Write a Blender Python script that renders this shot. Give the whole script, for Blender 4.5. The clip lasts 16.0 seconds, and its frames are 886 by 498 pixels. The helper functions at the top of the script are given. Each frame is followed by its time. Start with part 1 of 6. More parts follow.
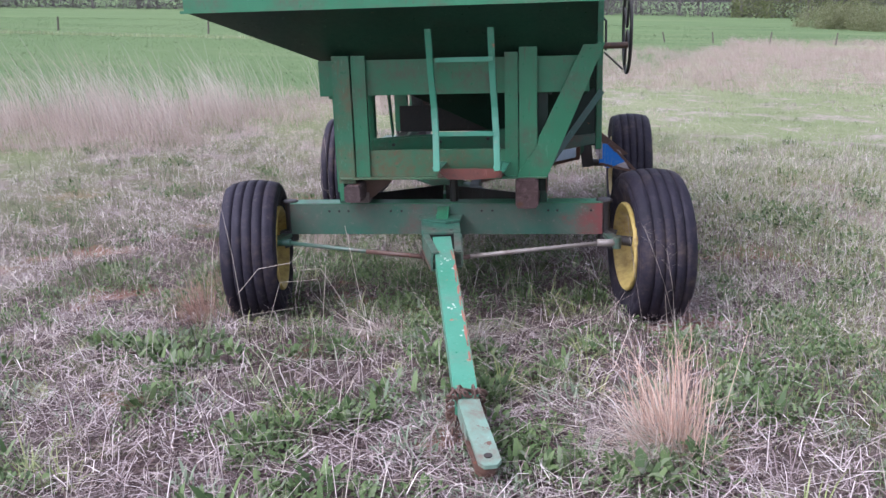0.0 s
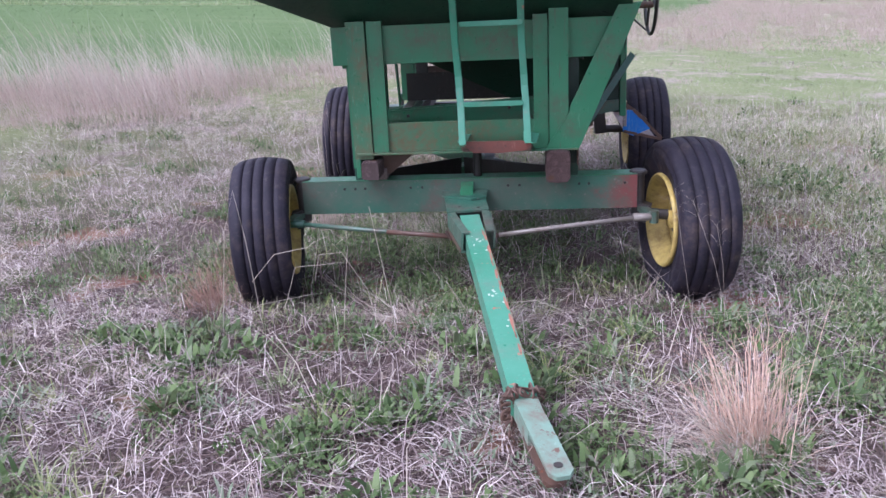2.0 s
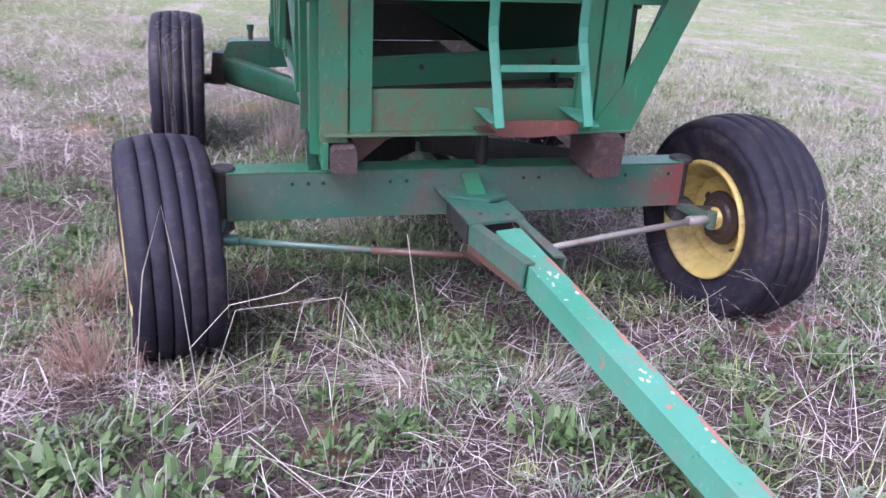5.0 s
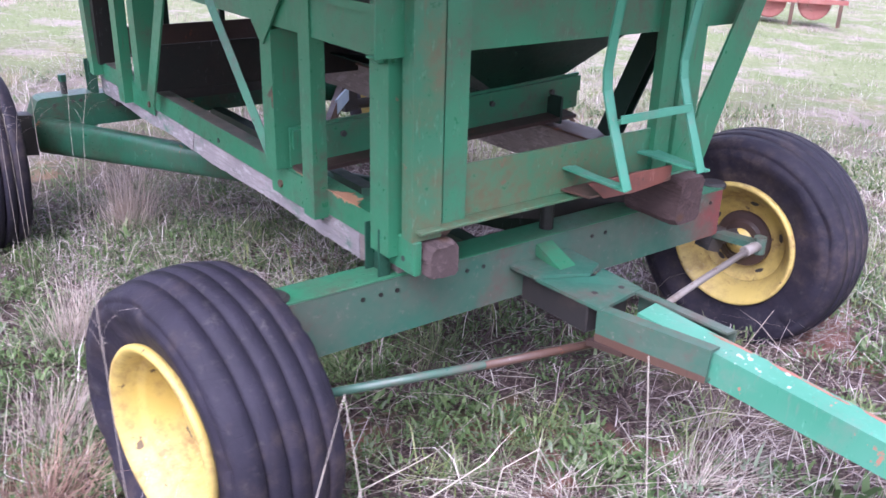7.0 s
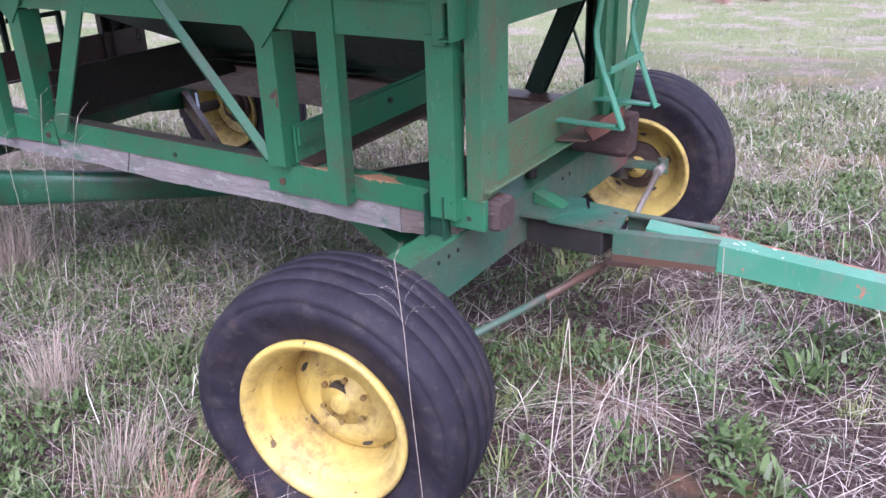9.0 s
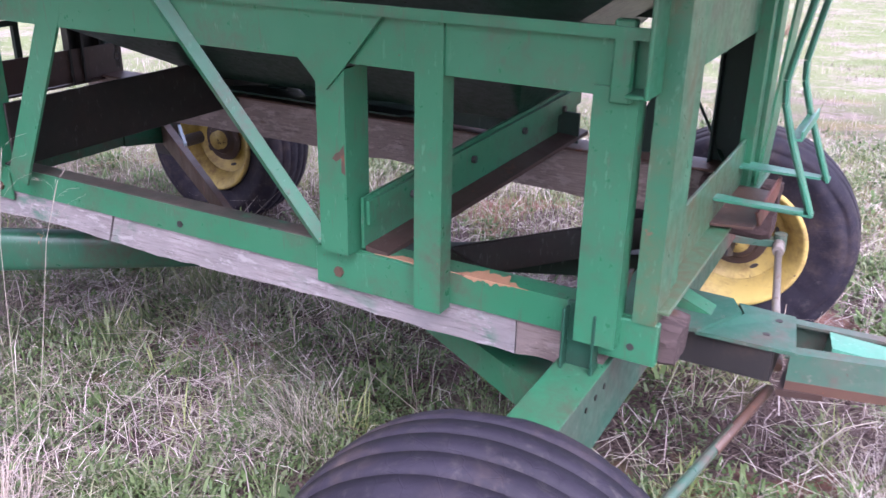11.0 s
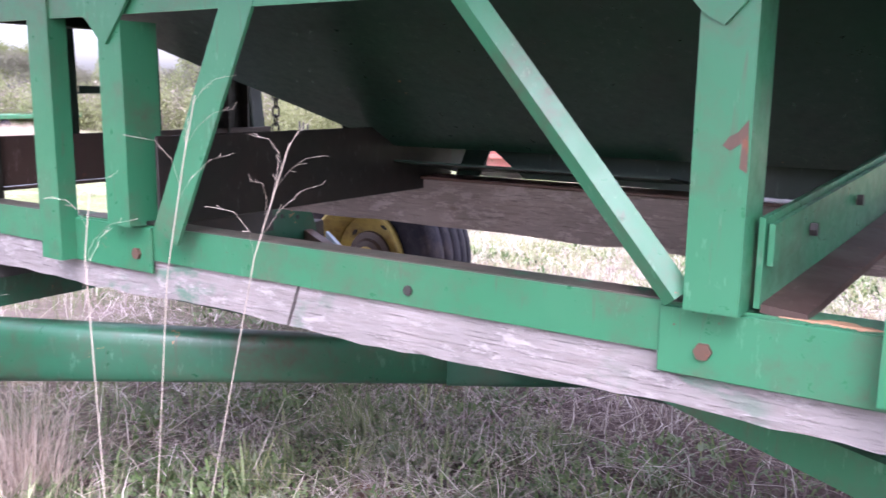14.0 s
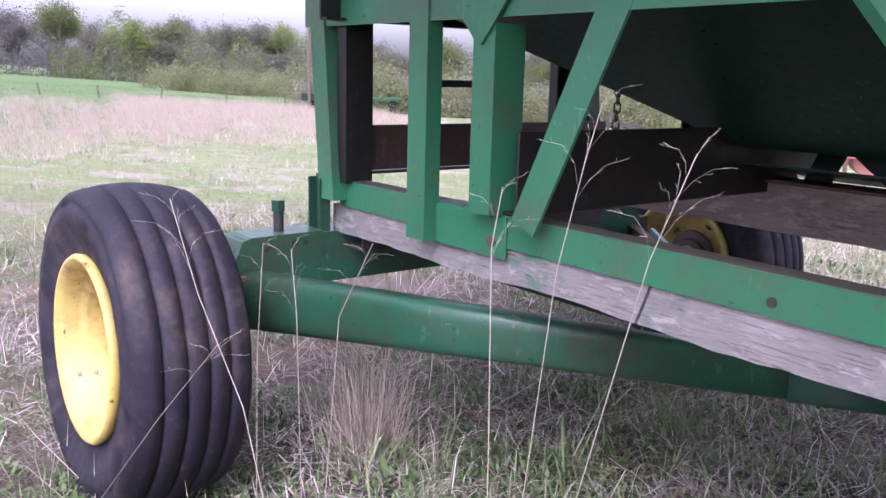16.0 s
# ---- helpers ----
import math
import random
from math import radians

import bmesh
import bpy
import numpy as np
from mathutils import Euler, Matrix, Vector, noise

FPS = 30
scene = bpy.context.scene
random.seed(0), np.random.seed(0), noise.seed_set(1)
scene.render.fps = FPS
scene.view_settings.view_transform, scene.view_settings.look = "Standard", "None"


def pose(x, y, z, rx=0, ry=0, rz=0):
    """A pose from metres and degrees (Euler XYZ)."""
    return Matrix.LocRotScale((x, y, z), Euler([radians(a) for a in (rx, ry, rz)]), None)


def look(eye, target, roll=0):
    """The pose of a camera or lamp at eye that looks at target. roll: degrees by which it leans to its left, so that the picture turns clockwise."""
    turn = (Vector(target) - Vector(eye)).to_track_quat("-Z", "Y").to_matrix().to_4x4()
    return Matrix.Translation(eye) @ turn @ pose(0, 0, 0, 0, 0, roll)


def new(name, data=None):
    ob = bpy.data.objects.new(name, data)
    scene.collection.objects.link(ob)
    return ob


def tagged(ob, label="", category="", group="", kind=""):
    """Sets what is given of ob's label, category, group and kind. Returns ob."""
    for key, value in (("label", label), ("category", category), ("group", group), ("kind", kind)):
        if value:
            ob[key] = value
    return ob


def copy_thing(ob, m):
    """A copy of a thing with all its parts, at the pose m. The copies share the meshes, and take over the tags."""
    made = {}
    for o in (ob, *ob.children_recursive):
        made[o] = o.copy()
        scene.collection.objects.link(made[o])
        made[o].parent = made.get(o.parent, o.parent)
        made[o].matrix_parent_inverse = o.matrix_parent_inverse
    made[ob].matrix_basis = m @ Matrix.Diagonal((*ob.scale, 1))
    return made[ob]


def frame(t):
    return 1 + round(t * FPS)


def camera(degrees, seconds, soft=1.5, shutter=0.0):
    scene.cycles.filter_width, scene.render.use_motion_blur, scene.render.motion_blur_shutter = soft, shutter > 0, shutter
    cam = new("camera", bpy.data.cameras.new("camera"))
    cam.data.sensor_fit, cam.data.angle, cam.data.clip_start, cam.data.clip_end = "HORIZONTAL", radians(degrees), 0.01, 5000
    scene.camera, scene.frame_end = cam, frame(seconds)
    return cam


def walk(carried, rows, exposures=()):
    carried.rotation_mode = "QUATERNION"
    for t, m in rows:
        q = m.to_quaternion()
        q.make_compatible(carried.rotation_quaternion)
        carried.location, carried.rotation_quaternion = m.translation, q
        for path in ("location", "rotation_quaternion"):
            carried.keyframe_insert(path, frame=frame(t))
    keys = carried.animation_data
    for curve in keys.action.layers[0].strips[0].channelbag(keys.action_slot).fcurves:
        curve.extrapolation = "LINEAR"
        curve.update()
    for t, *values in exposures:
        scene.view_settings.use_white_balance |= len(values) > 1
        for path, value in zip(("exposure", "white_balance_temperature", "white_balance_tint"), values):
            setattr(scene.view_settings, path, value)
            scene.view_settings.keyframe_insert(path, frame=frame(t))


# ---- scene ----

cam = camera(54.0, 16.0, shutter=0.25)
PATH = [
    (0, (0.542, -4.5, 1.474), (0.307, -2.587, 0.94), -1.8),
    (0.5, (0.538, -4.494, 1.473), (0.3, -2.587, 0.919), -1.9),
    (1, (0.507, -4.469, 1.483), (0.262, -2.566, 0.919), -1.9),
    (1.5, (0.411, -4.377, 1.483), (0.183, -2.479, 0.894), -2.3),
    (2, (0.299, -4.236, 1.47), (0.104, -2.342, 0.858), -2.8),
    (2.5, (0.163, -3.978, 1.466), (0.058, -2.072, 0.866), -2.7),
    (3, (-0.044, -3.832, 1.463), (-0.035, -1.922, 0.873), -2.4),
    (3.5, (-0.225, -3.662, 1.445), (-0.112, -1.785, 0.765), -2.3),
    (4, (-0.389, -3.417, 1.413), (-0.351, -1.537, 0.731), -4.4),
    (4.2, (-0.473, -3.308, 1.401), (-0.391, -1.439, 0.692), -2.5),
    (6.3, (-1.328, -2.067, 1.419), (-0.429, -0.485, 0.587), 1.0),
    (6.5, (-1.414, -1.947, 1.401), (-0.489, -0.366, 0.597), 0.2),
    (7, (-1.649, -1.759, 1.421), (-0.549, -0.277, 0.65), 1.6),
    (7.5, (-1.979, -1.661, 1.474), (-0.858, -0.255, 0.599), -1.5),
    (8, (-2.202, -1.529, 1.448), (-0.938, -0.201, 0.65), -2.3),
    (8.5, (-2.395, -1.381, 1.456), (-0.935, -0.264, 0.669), -0.6),
    (8.7, (-2.492, -1.336, 1.456), (-0.985, -0.297, 0.651), -1.8),
    (10.8, (-2.11, -0.555, 1.391), (-0.46, 0.297, 0.647), 0.6),
    (11, (-2.032, -0.481, 1.373), (-0.41, 0.409, 0.612), 1.0),
    (11.5, (-1.905, -0.3, 1.362), (-0.295, 0.592, 0.58), 1.5),
    (12, (-1.804, -0.071, 1.328), (-0.142, 0.731, 0.557), 0.5),
    (12.5, (-1.668, 0.079, 1.264), (-0.014, 0.935, 0.536), -0.6),
    (13, (-1.601, 0.208, 1.066), (0.128, 1.061, 0.531), -0.5),
    (13.5, (-1.641, 0.268, 0.91), (0.075, 1.216, 0.514), -0.8),
    (14, (-1.686, 0.285, 0.898), (-0.045, 1.372, 0.541), 0.7),
    (14.5, (-1.715, 0.292, 0.906), (-0.224, 1.581, 0.568), 0.3),
    (15, (-1.745, 0.315, 0.9), (-0.399, 1.752, 0.546), 0.4),
    (15.5, (-1.783, 0.332, 0.892), (-0.55, 1.861, 0.522), 0.7),
    (16, (-1.792, 0.35, 0.92), (-0.608, 1.912, 0.525), 1.5),
]
walk(cam, [(t, look(eye, target, roll)) for t, eye, target, roll in PATH], exposures=[(0.0, 0.32, 5650, 22), (2.5, 0.36, 5450, 27), (4.2, 0.44, 5400, 29), (6.5, 1.0, 5500, 30), (7.5, 0.85, 5500, 29), (8.7, 0.70, 5550, 28), (11.0, 1.15, 5650, 34), (11.5, 1.5, 5700, 33), (12.5, 1.7, 5750, 32), (13.5, 1.75, 5850, 31), (14.5, 1.55, 5800, 31), (15.5, 0.95, 5700, 32), (16.0, 0.90, 5650, 33)])

# ---- sky and sun: a bright overcast afternoon ----
SUN_EL, SUN_AZ = 54.0, 232.0
world = bpy.data.worlds.new("sky")
scene.world = world
world.use_nodes = True
wn = world.node_tree
sky = wn.nodes.new("ShaderNodeTexSky")
sky.sky_type = "NISHITA"
sky.sun_disc = False
sky.sun_elevation, sky.sun_rotation = radians(SUN_EL), radians(SUN_AZ)
sky.air_density, sky.dust_density, sky.ozone_density = 1.0, 4.0, 1.0
grey = wn.nodes.new("ShaderNodeHueSaturation")
grey.inputs["Saturation"].default_value = 0.30
wn.links.new(sky.outputs[0], grey.inputs["Color"])
wn.links.new(grey.outputs[0], wn.nodes["Background"].inputs["Color"])
wn.nodes["Background"].inputs["Strength"].default_value = 0.24
sun = new("sun", bpy.data.lights.new("sun", "SUN"))
sun.data.energy, sun.data.angle, sun.data.color = 1.5, radians(40), (1.0, 0.98, 0.95)
el, az = radians(SUN_EL), radians(SUN_AZ)
sun.matrix_world = look((0, 0, 0), (-math.cos(el) * math.sin(az), -math.cos(el) * math.cos(az), -math.sin(el)))

GZ = -0.20


# ---- materials ----
class Mat:
    """A small builder of node materials."""

    def __init__(self, name, rough=0.6, metal=0.0, spec=0.5):
        self.m = bpy.data.materials.new(name)
        self.m.use_nodes = True
        self.t = self.m.node_tree
        self.b = self.t.nodes["Principled BSDF"]
        self.b.inputs["Roughness"].default_value = rough
        self.b.inputs["Metallic"].default_value = metal
        self.b.inputs["Specular IOR Level"].default_value = spec
        self.co = self.t.nodes.new("ShaderNodeTexCoord").outputs["Object"]

    def place(self, scale):
        n = self.t.nodes.new("ShaderNodeMapping")
        n.inputs["Scale"].default_value = scale
        self.t.links.new(self.co, n.inputs["Vector"])
        return n.outputs[0]

    def noise(self, scale, detail=4.0, rough=0.6, stretch=None, distort=0.0):
        n = self.t.nodes.new("ShaderNodeTexNoise")
        n.inputs["Scale"].default_value, n.inputs["Detail"].default_value = scale, detail
        n.inputs["Roughness"].default_value, n.inputs["Distortion"].default_value = rough, distort
        self.t.links.new(self.place(stretch) if stretch else self.co, n.inputs["Vector"])
        return n.outputs["Fac"]

    def voronoi(self, scale, feature="F1", stretch=None):
        n = self.t.nodes.new("ShaderNodeTexVoronoi")
        n.feature = feature
        n.inputs["Scale"].default_value = scale
        self.t.links.new(self.place(stretch) if stretch else self.co, n.inputs["Vector"])
        return n.outputs["Distance"]

    def ramp(self, fac, *stops):
        n = self.t.nodes.new("ShaderNodeValToRGB")
        while len(n.color_ramp.elements) < len(stops):
            n.color_ramp.elements.new(0.5)
        for e, (p, c) in zip(n.color_ramp.elements, stops):
            e.position, e.color = p, (*c, 1) if len(c) == 3 else c
        self.t.links.new(fac, n.inputs["Fac"])
        return n.outputs["Color"]

    def mask(self, fac, lo, hi):
        n = self.t.nodes.new("ShaderNodeMapRange")
        n.inputs["From Min"].default_value, n.inputs["From Max"].default_value = lo, hi
        self.t.links.new(fac, n.inputs["Value"])
        return n.outputs["Result"]

    def math(self, op, a, b):
        n = self.t.nodes.new("ShaderNodeMath")
        n.operation = op
        for i, v in enumerate((a, b)):
            if isinstance(v, (int, float)):
                n.inputs[i].default_value = v
            else:
                self.t.links.new(v, n.inputs[i])
        return n.outputs[0]

    def mix(self, fac, a, b, blend="MIX"):
        n = self.t.nodes.new("ShaderNodeMix")
        n.data_type, n.blend_type = "RGBA", blend
        for i, v in ((0, fac), (6, a), (7, b)):
            if isinstance(v, (int, float)):
                n.inputs[i].default_value = v
            elif isinstance(v, tuple):
                n.inputs[i].default_value = (*v, 1)
            else:
                self.t.links.new(v, n.inputs[i])
        return n.outputs[2]

    def island(self):
        return self.t.nodes.new("ShaderNodeNewGeometry").outputs["Random Per Island"]

    def colour(self, c):
        if isinstance(c, tuple):
            self.b.inputs["Base Color"].default_value = (*c, 1)
        else:
            self.t.links.new(c, self.b.inputs["Base Color"])
        return self

    def rough(self, r):
        self.t.links.new(r, self.b.inputs["Roughness"])
        return self

    def bump(self, fac, strength=0.3, distance=0.002):
        n = self.t.nodes.new("ShaderNodeBump")
        n.inputs["Strength"].default_value, n.inputs["Distance"].default_value = strength, distance
        self.t.links.new(fac, n.inputs["Height"])
        self.t.links.new(n.outputs[0], self.b.inputs["Normal"])
        return self


def paint(name, base, faded, grime, chip_at=0.66, grime_at=(0.5, 0.75), chip=(0.42, 0.17, 0.075), rough=0.42):
    m = Mat(name, rough)
    tone = m.mix(m.mask(m.noise(2.3, 3), 0.35, 0.7), base, faded)
    fine = m.noise(38, 5, 0.7)
    tone = m.mix(m.math("MULTIPLY", m.mask(m.noise(5.0, 6, 0.7), *grime_at), m.mask(fine, 0.25, 0.6)), tone, grime)
    tone = m.mix(m.mask(m.noise(60, 3, 0.6, (1, 1, 0.12)), 0.62, 0.8), tone, grime)
    chips = m.mask(m.noise(16, 8, 0.68), chip_at, chip_at + 0.015)
    tone = m.mix(chips, tone, chip)
    spots = m.mask(m.voronoi(26), 0.055, 0.035)
    tone = m.mix(m.math("MULTIPLY", spots, m.mask(m.noise(4), 0.5, 0.6)), tone, (0.12, 0.06, 0.035))
    scuff = m.math("MULTIPLY", m.mask(m.noise(70, 4, 0.7, (1, 1, 0.3)), 0.60, 0.66), m.mask(m.noise(3.3, 3), 0.46, 0.60))
    tone = m.mix(m.math("MULTIPLY", scuff, 0.25), tone, tuple(min(0.6, 0.16 + 1.4 * c) for c in faded))
    dust = m.mask(m.noise(1.7, 5, 0.7), 0.45, 0.75)
    tone = m.mix(m.math("MULTIPLY", dust, 0.22), tone, tuple(0.35 * (0.16, 0.15, 0.13)[i] + 0.9 * faded[i] for i in range(3)))
    m.colour(tone)
    m.rough(m.mask(m.noise(9, 4), -0.4, 1.4) if rough > 0.55 else m.mask(fine, -0.25, 1.9))
    m.bump(m.math("ADD", m.math("MULTIPLY", fine, 0.4), m.math("MULTIPLY", chips, -0.8)), 0.25, 0.0015)
    return m.m


GREEN = paint("green_paint", (0.024, 0.155, 0.074), (0.038, 0.185, 0.096), (0.085, 0.085, 0.058), 0.70, (0.46, 0.70), chip=(0.20, 0.10, 0.06))
GREEN_SCUFFED = paint("scuffed_green_paint", (0.026, 0.145, 0.072), (0.050, 0.175, 0.098), (0.115, 0.105, 0.055), 0.67, (0.40, 0.58), chip=(0.16, 0.10, 0.06))
GREEN_WORN = paint("worn_green_paint", (0.034, 0.112, 0.075), (0.066, 0.132, 0.100), (0.125, 0.095, 0.075), 0.68, (0.4, 0.62), chip=(0.22, 0.09, 0.05))
# Dull green with the shade beneath the hopper mixed into its colour.
GREEN_DULL_SHADED = paint("dull_shaded_green_paint", (0.0040, 0.021, 0.013), (0.007, 0.030, 0.019), (0.014, 0.014, 0.011), 0.70, rough=0.6)
# Hopper green blackened to carry the shade on its downward side.
GREEN_HOPPER_SHADED = paint("shaded_hopper_green", (0.0065, 0.031, 0.019), (0.0105, 0.042, 0.027), (0.020, 0.022, 0.017), 0.71, rough=0.5)
# Black-brown grime that also carries the shade of the rear parts.
GRIME_SHADE = paint("shaded_black_brown_grime", (0.0055, 0.0075, 0.006), (0.010, 0.011, 0.009), (0.018, 0.011, 0.009), 0.68, (0.40, 0.6), chip=(0.03, 0.015, 0.01), rough=0.75)
# Dirty green, darkened as well for the shade the stakes stand in.
GREEN_DARK = paint("dirty_shaded_green_paint", (0.012, 0.055, 0.034), (0.018, 0.075, 0.046), (0.04, 0.04, 0.03), 0.68)
GREEN_PALE = paint("sun_bleached_green_paint", (0.045, 0.225, 0.135), (0.085, 0.280, 0.190), (0.20, 0.20, 0.17), 0.645, chip=(0.42, 0.16, 0.11))
RUST = paint("rusty_steel", (0.085, 0.045, 0.032), (0.12, 0.065, 0.045), (0.05, 0.035, 0.03), 0.62, chip=(0.18, 0.06, 0.03), rough=0.7)
RUST_DARK = paint("dark_brown_rust", (0.045, 0.026, 0.021), (0.065, 0.038, 0.030), (0.03, 0.025, 0.022), 0.64, chip=(0.10, 0.04, 0.025), rough=0.75)
DARK_STEEL = paint("dark_dirty_steel", (0.028, 0.026, 0.026), (0.045, 0.04, 0.038), (0.07, 0.05, 0.04), 0.66, chip=(0.09, 0.05, 0.03), rough=0.6)
YELLOW = paint("yellow_wheel_paint", (0.55, 0.40, 0.095), (0.61, 0.48, 0.16), (0.27, 0.17, 0.06), 0.645, (0.42, 0.64), chip=(0.10, 0.06, 0.03), rough=0.62)
STEEL_PALE = paint("bare_worn_steel", (0.20, 0.17, 0.15), (0.28, 0.25, 0.22), (0.12, 0.075, 0.05), 0.64, chip=(0.12, 0.06, 0.035), rough=0.5)
# Grimy green whose base is also darkened for shadow around the rear axle.
GREEN_DEEP = paint("grimy_shaded_green_paint", (0.014, 0.084, 0.045), (0.028, 0.112, 0.066), (0.062, 0.048, 0.034), 0.66, (0.44, 0.66))
NUT = paint("greasy_nut", (0.22, 0.14, 0.05), (0.34, 0.23, 0.08), (0.08, 0.06, 0.04), 0.62, rough=0.6)
PRIMER_RED = paint("bare_red_primer", (0.30, 0.115, 0.08), (0.37, 0.16, 0.115), (0.2, 0.1, 0.06), 0.60, chip=(0.14, 0.07, 0.05), rough=0.65)
CHIP_PALE = paint("pale_bare_patch", (0.44, 0.50, 0.44), (0.54, 0.58, 0.50), (0.3, 0.25, 0.2), 0.62, rough=0.6)
RUST_RED = paint("red_rusty_steel", (0.15, 0.045, 0.032), (0.20, 0.075, 0.055), (0.06, 0.04, 0.035), 0.62, chip=(0.08, 0.04, 0.03), rough=0.65)
RED = paint("faded_red_paint", (0.26, 0.065, 0.055), (0.33, 0.13, 0.11), (0.2, 0.12, 0.10), 0.62, chip=(0.15, 0.06, 0.04), rough=0.6)
BLUE = paint("blue_paint", (0.012, 0.14, 0.52), (0.02, 0.19, 0.6), (0.2, 0.3, 0.45), 0.68, chip=(0.55, 0.6, 0.65))
# Pale blue that paints the sky's reflection on the far rear hound.
SKY_SHEEN = paint("pale_blue_sky_sheen", (0.42, 0.52, 0.58), (0.50, 0.58, 0.62), (0.3, 0.3, 0.3), 0.68, rough=0.6)
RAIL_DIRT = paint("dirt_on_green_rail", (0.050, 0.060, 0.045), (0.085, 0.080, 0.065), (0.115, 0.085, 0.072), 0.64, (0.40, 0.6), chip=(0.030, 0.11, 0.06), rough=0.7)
GREEN_FLAKY = paint("flaking_pale_green_paint", (0.13, 0.25, 0.18), (0.22, 0.31, 0.25), (0.17, 0.11, 0.085), 0.60, (0.45, 0.62), chip=(0.14, 0.07, 0.05), rough=0.6)
PRIMER = paint("bare_primer", (0.36, 0.19, 0.105), (0.43, 0.25, 0.15), (0.24, 0.13, 0.08), 0.60, chip=(0.14, 0.07, 0.05), rough=0.65)


def rubber():
    m = Mat("weathered_rubber", 0.7, 0, 0.3)
    t = m.mix(m.mask(m.noise(6, 5, 0.7), 0.3, 0.75), (0.012, 0.010, 0.017), (0.028, 0.024, 0.038))
    t = m.mix(m.mask(m.noise(30, 6, 0.75), 0.56, 0.8), t, (0.07, 0.062, 0.062))
    t = m.mix(m.math("MULTIPLY", m.mask(m.noise(3.5, 5, 0.7), 0.45, 0.7), m.mask(m.noise(14, 5, 0.7), 0.4, 0.7)), t, (0.080, 0.058, 0.052))
    m.colour(t)
    m.bump(m.math("ADD", m.noise(120, 4), m.math("MULTIPLY", m.mask(m.voronoi(22, "DISTANCE_TO_EDGE"), 0.0, 0.04), 0.8)), 0.35, 0.002)
    return m.m


def wood(name, pale, dark, knots=True, tint=None):
    m = Mat(name, 0.88, 0, 0.2)
    grain = m.noise(9, 8, 0.72, (16, 1.0, 16), 0.7)
    t = m.mix(m.mask(grain, 0.32, 0.68), dark, pale)
    t = m.mix(m.mask(m.noise(4.2, 5, 0.65), 0.40, 0.66), t, tuple(0.62 * c for c in pale))
    flake = m.mask(m.noise(26, 6, 0.75, (1, 0.35, 1)), 0.53, 0.60)
    t = m.mix(flake, t, tuple(1.02 * c for c in pale))
    streak = m.mask(m.noise(20, 6, 0.75, (12, 0.6, 14)), 0.58, 0.70)
    t = m.mix(m.math("MULTIPLY", streak, 0.65), t, tuple(0.45 * c for c in dark))
    t = m.mix(m.mask(m.noise(11, 6, 0.75, (1, 0.5, 1)), 0.52, 0.64), t, tuple(0.72 * c for c in pale))
    if tint:
        t = m.mix(m.math("MULTIPLY", m.mask(m.noise(3.1, 3), 0.5, 0.6), m.mask(m.noise(30, 5, 0.7, (1, 0.4, 1)), 0.48, 0.6)), t, tint)
    if knots:
        t = m.mix(m.mask(m.voronoi(4.5, stretch=(1, 0.8, 1.3)), 0.10, 0.04), t, (0.10, 0.055, 0.035))
    m.colour(t)
    m.bump(m.math("ADD", m.math("ADD", grain, m.math("MULTIPLY", flake, 0.4)), m.math("MULTIPLY", streak, -0.9)), 0.9, 0.005)
    return m.m


def axle_paint():
    """Green paint gone grey-brown in patches, with a red flaked patch at one end."""
    m = Mat("axle_paint", 0.5)
    split = m.t.nodes.new("ShaderNodeSeparateXYZ")
    m.t.links.new(m.co, split.inputs[0])
    x = split.outputs[0]
    t = m.mix(m.mask(m.noise(2.4, 5, 0.65), 0.40, 0.62), (0.030, 0.115, 0.075), (0.095, 0.110, 0.085))
    t = m.mix(m.mask(m.noise(4.5, 6, 0.7), 0.54, 0.68), t, (0.115, 0.075, 0.062))
    t = m.mix(m.mask(m.math("ADD", x, m.math("MULTIPLY", m.noise(9, 5, 0.7), 0.35)), 0.86, 0.98), t, (0.18, 0.055, 0.05))
    t = m.mix(m.mask(m.noise(45, 5, 0.7), 0.60, 0.72), t, (0.16, 0.15, 0.13))
    t = m.mix(m.mask(m.noise(17, 7, 0.68), 0.68, 0.70), t, (0.10, 0.05, 0.035))
    m.colour(t)
    m.rough(m.mask(m.noise(30, 4), -0.5, 1.5))
    m.bump(m.noise(60, 5), 0.25, 0.0015)
    return m.m


AXLE = axle_paint()
RUBBER = rubber()
WOOD_PALE = wood("bleached_grey_timber", (0.41, 0.37, 0.37), (0.22, 0.185, 0.18), False, (0.13, 0.21, 0.16))
WOOD_MID = wood("brownish_timber", (0.34, 0.275, 0.25), (0.15, 0.105, 0.09), False)
WOOD_END = wood("broken_brown_timber", (0.16, 0.115, 0.11), (0.06, 0.040, 0.038))
WOOD_ROT = wood("dark_rotten_timber", (0.13, 0.085, 0.080), (0.045, 0.026, 0.024))
WOOD_BROWN = wood("weathered_brown_timber", (0.35, 0.28, 0.25), (0.19, 0.145, 0.125))


def blades(name, *stops, rough=0.75, sheer=0.0):
    m = Mat(name, rough, 0, 0.25)
    t = m.ramp(m.island(), *stops)
    m.colour(t)
    if sheer:
        leaf, both = m.t.nodes.new("ShaderNodeBsdfTranslucent"), m.t.nodes.new("ShaderNodeMixShader")
        both.inputs[0].default_value = sheer
        m.t.links.new(t, leaf.inputs["Color"])
        m.t.links.new(m.b.outputs[0], both.inputs[1])
        m.t.links.new(leaf.outputs[0], both.inputs[2])
        m.t.links.new(both.outputs[0], m.t.nodes["Material Output"].inputs["Surface"])
    return m.m


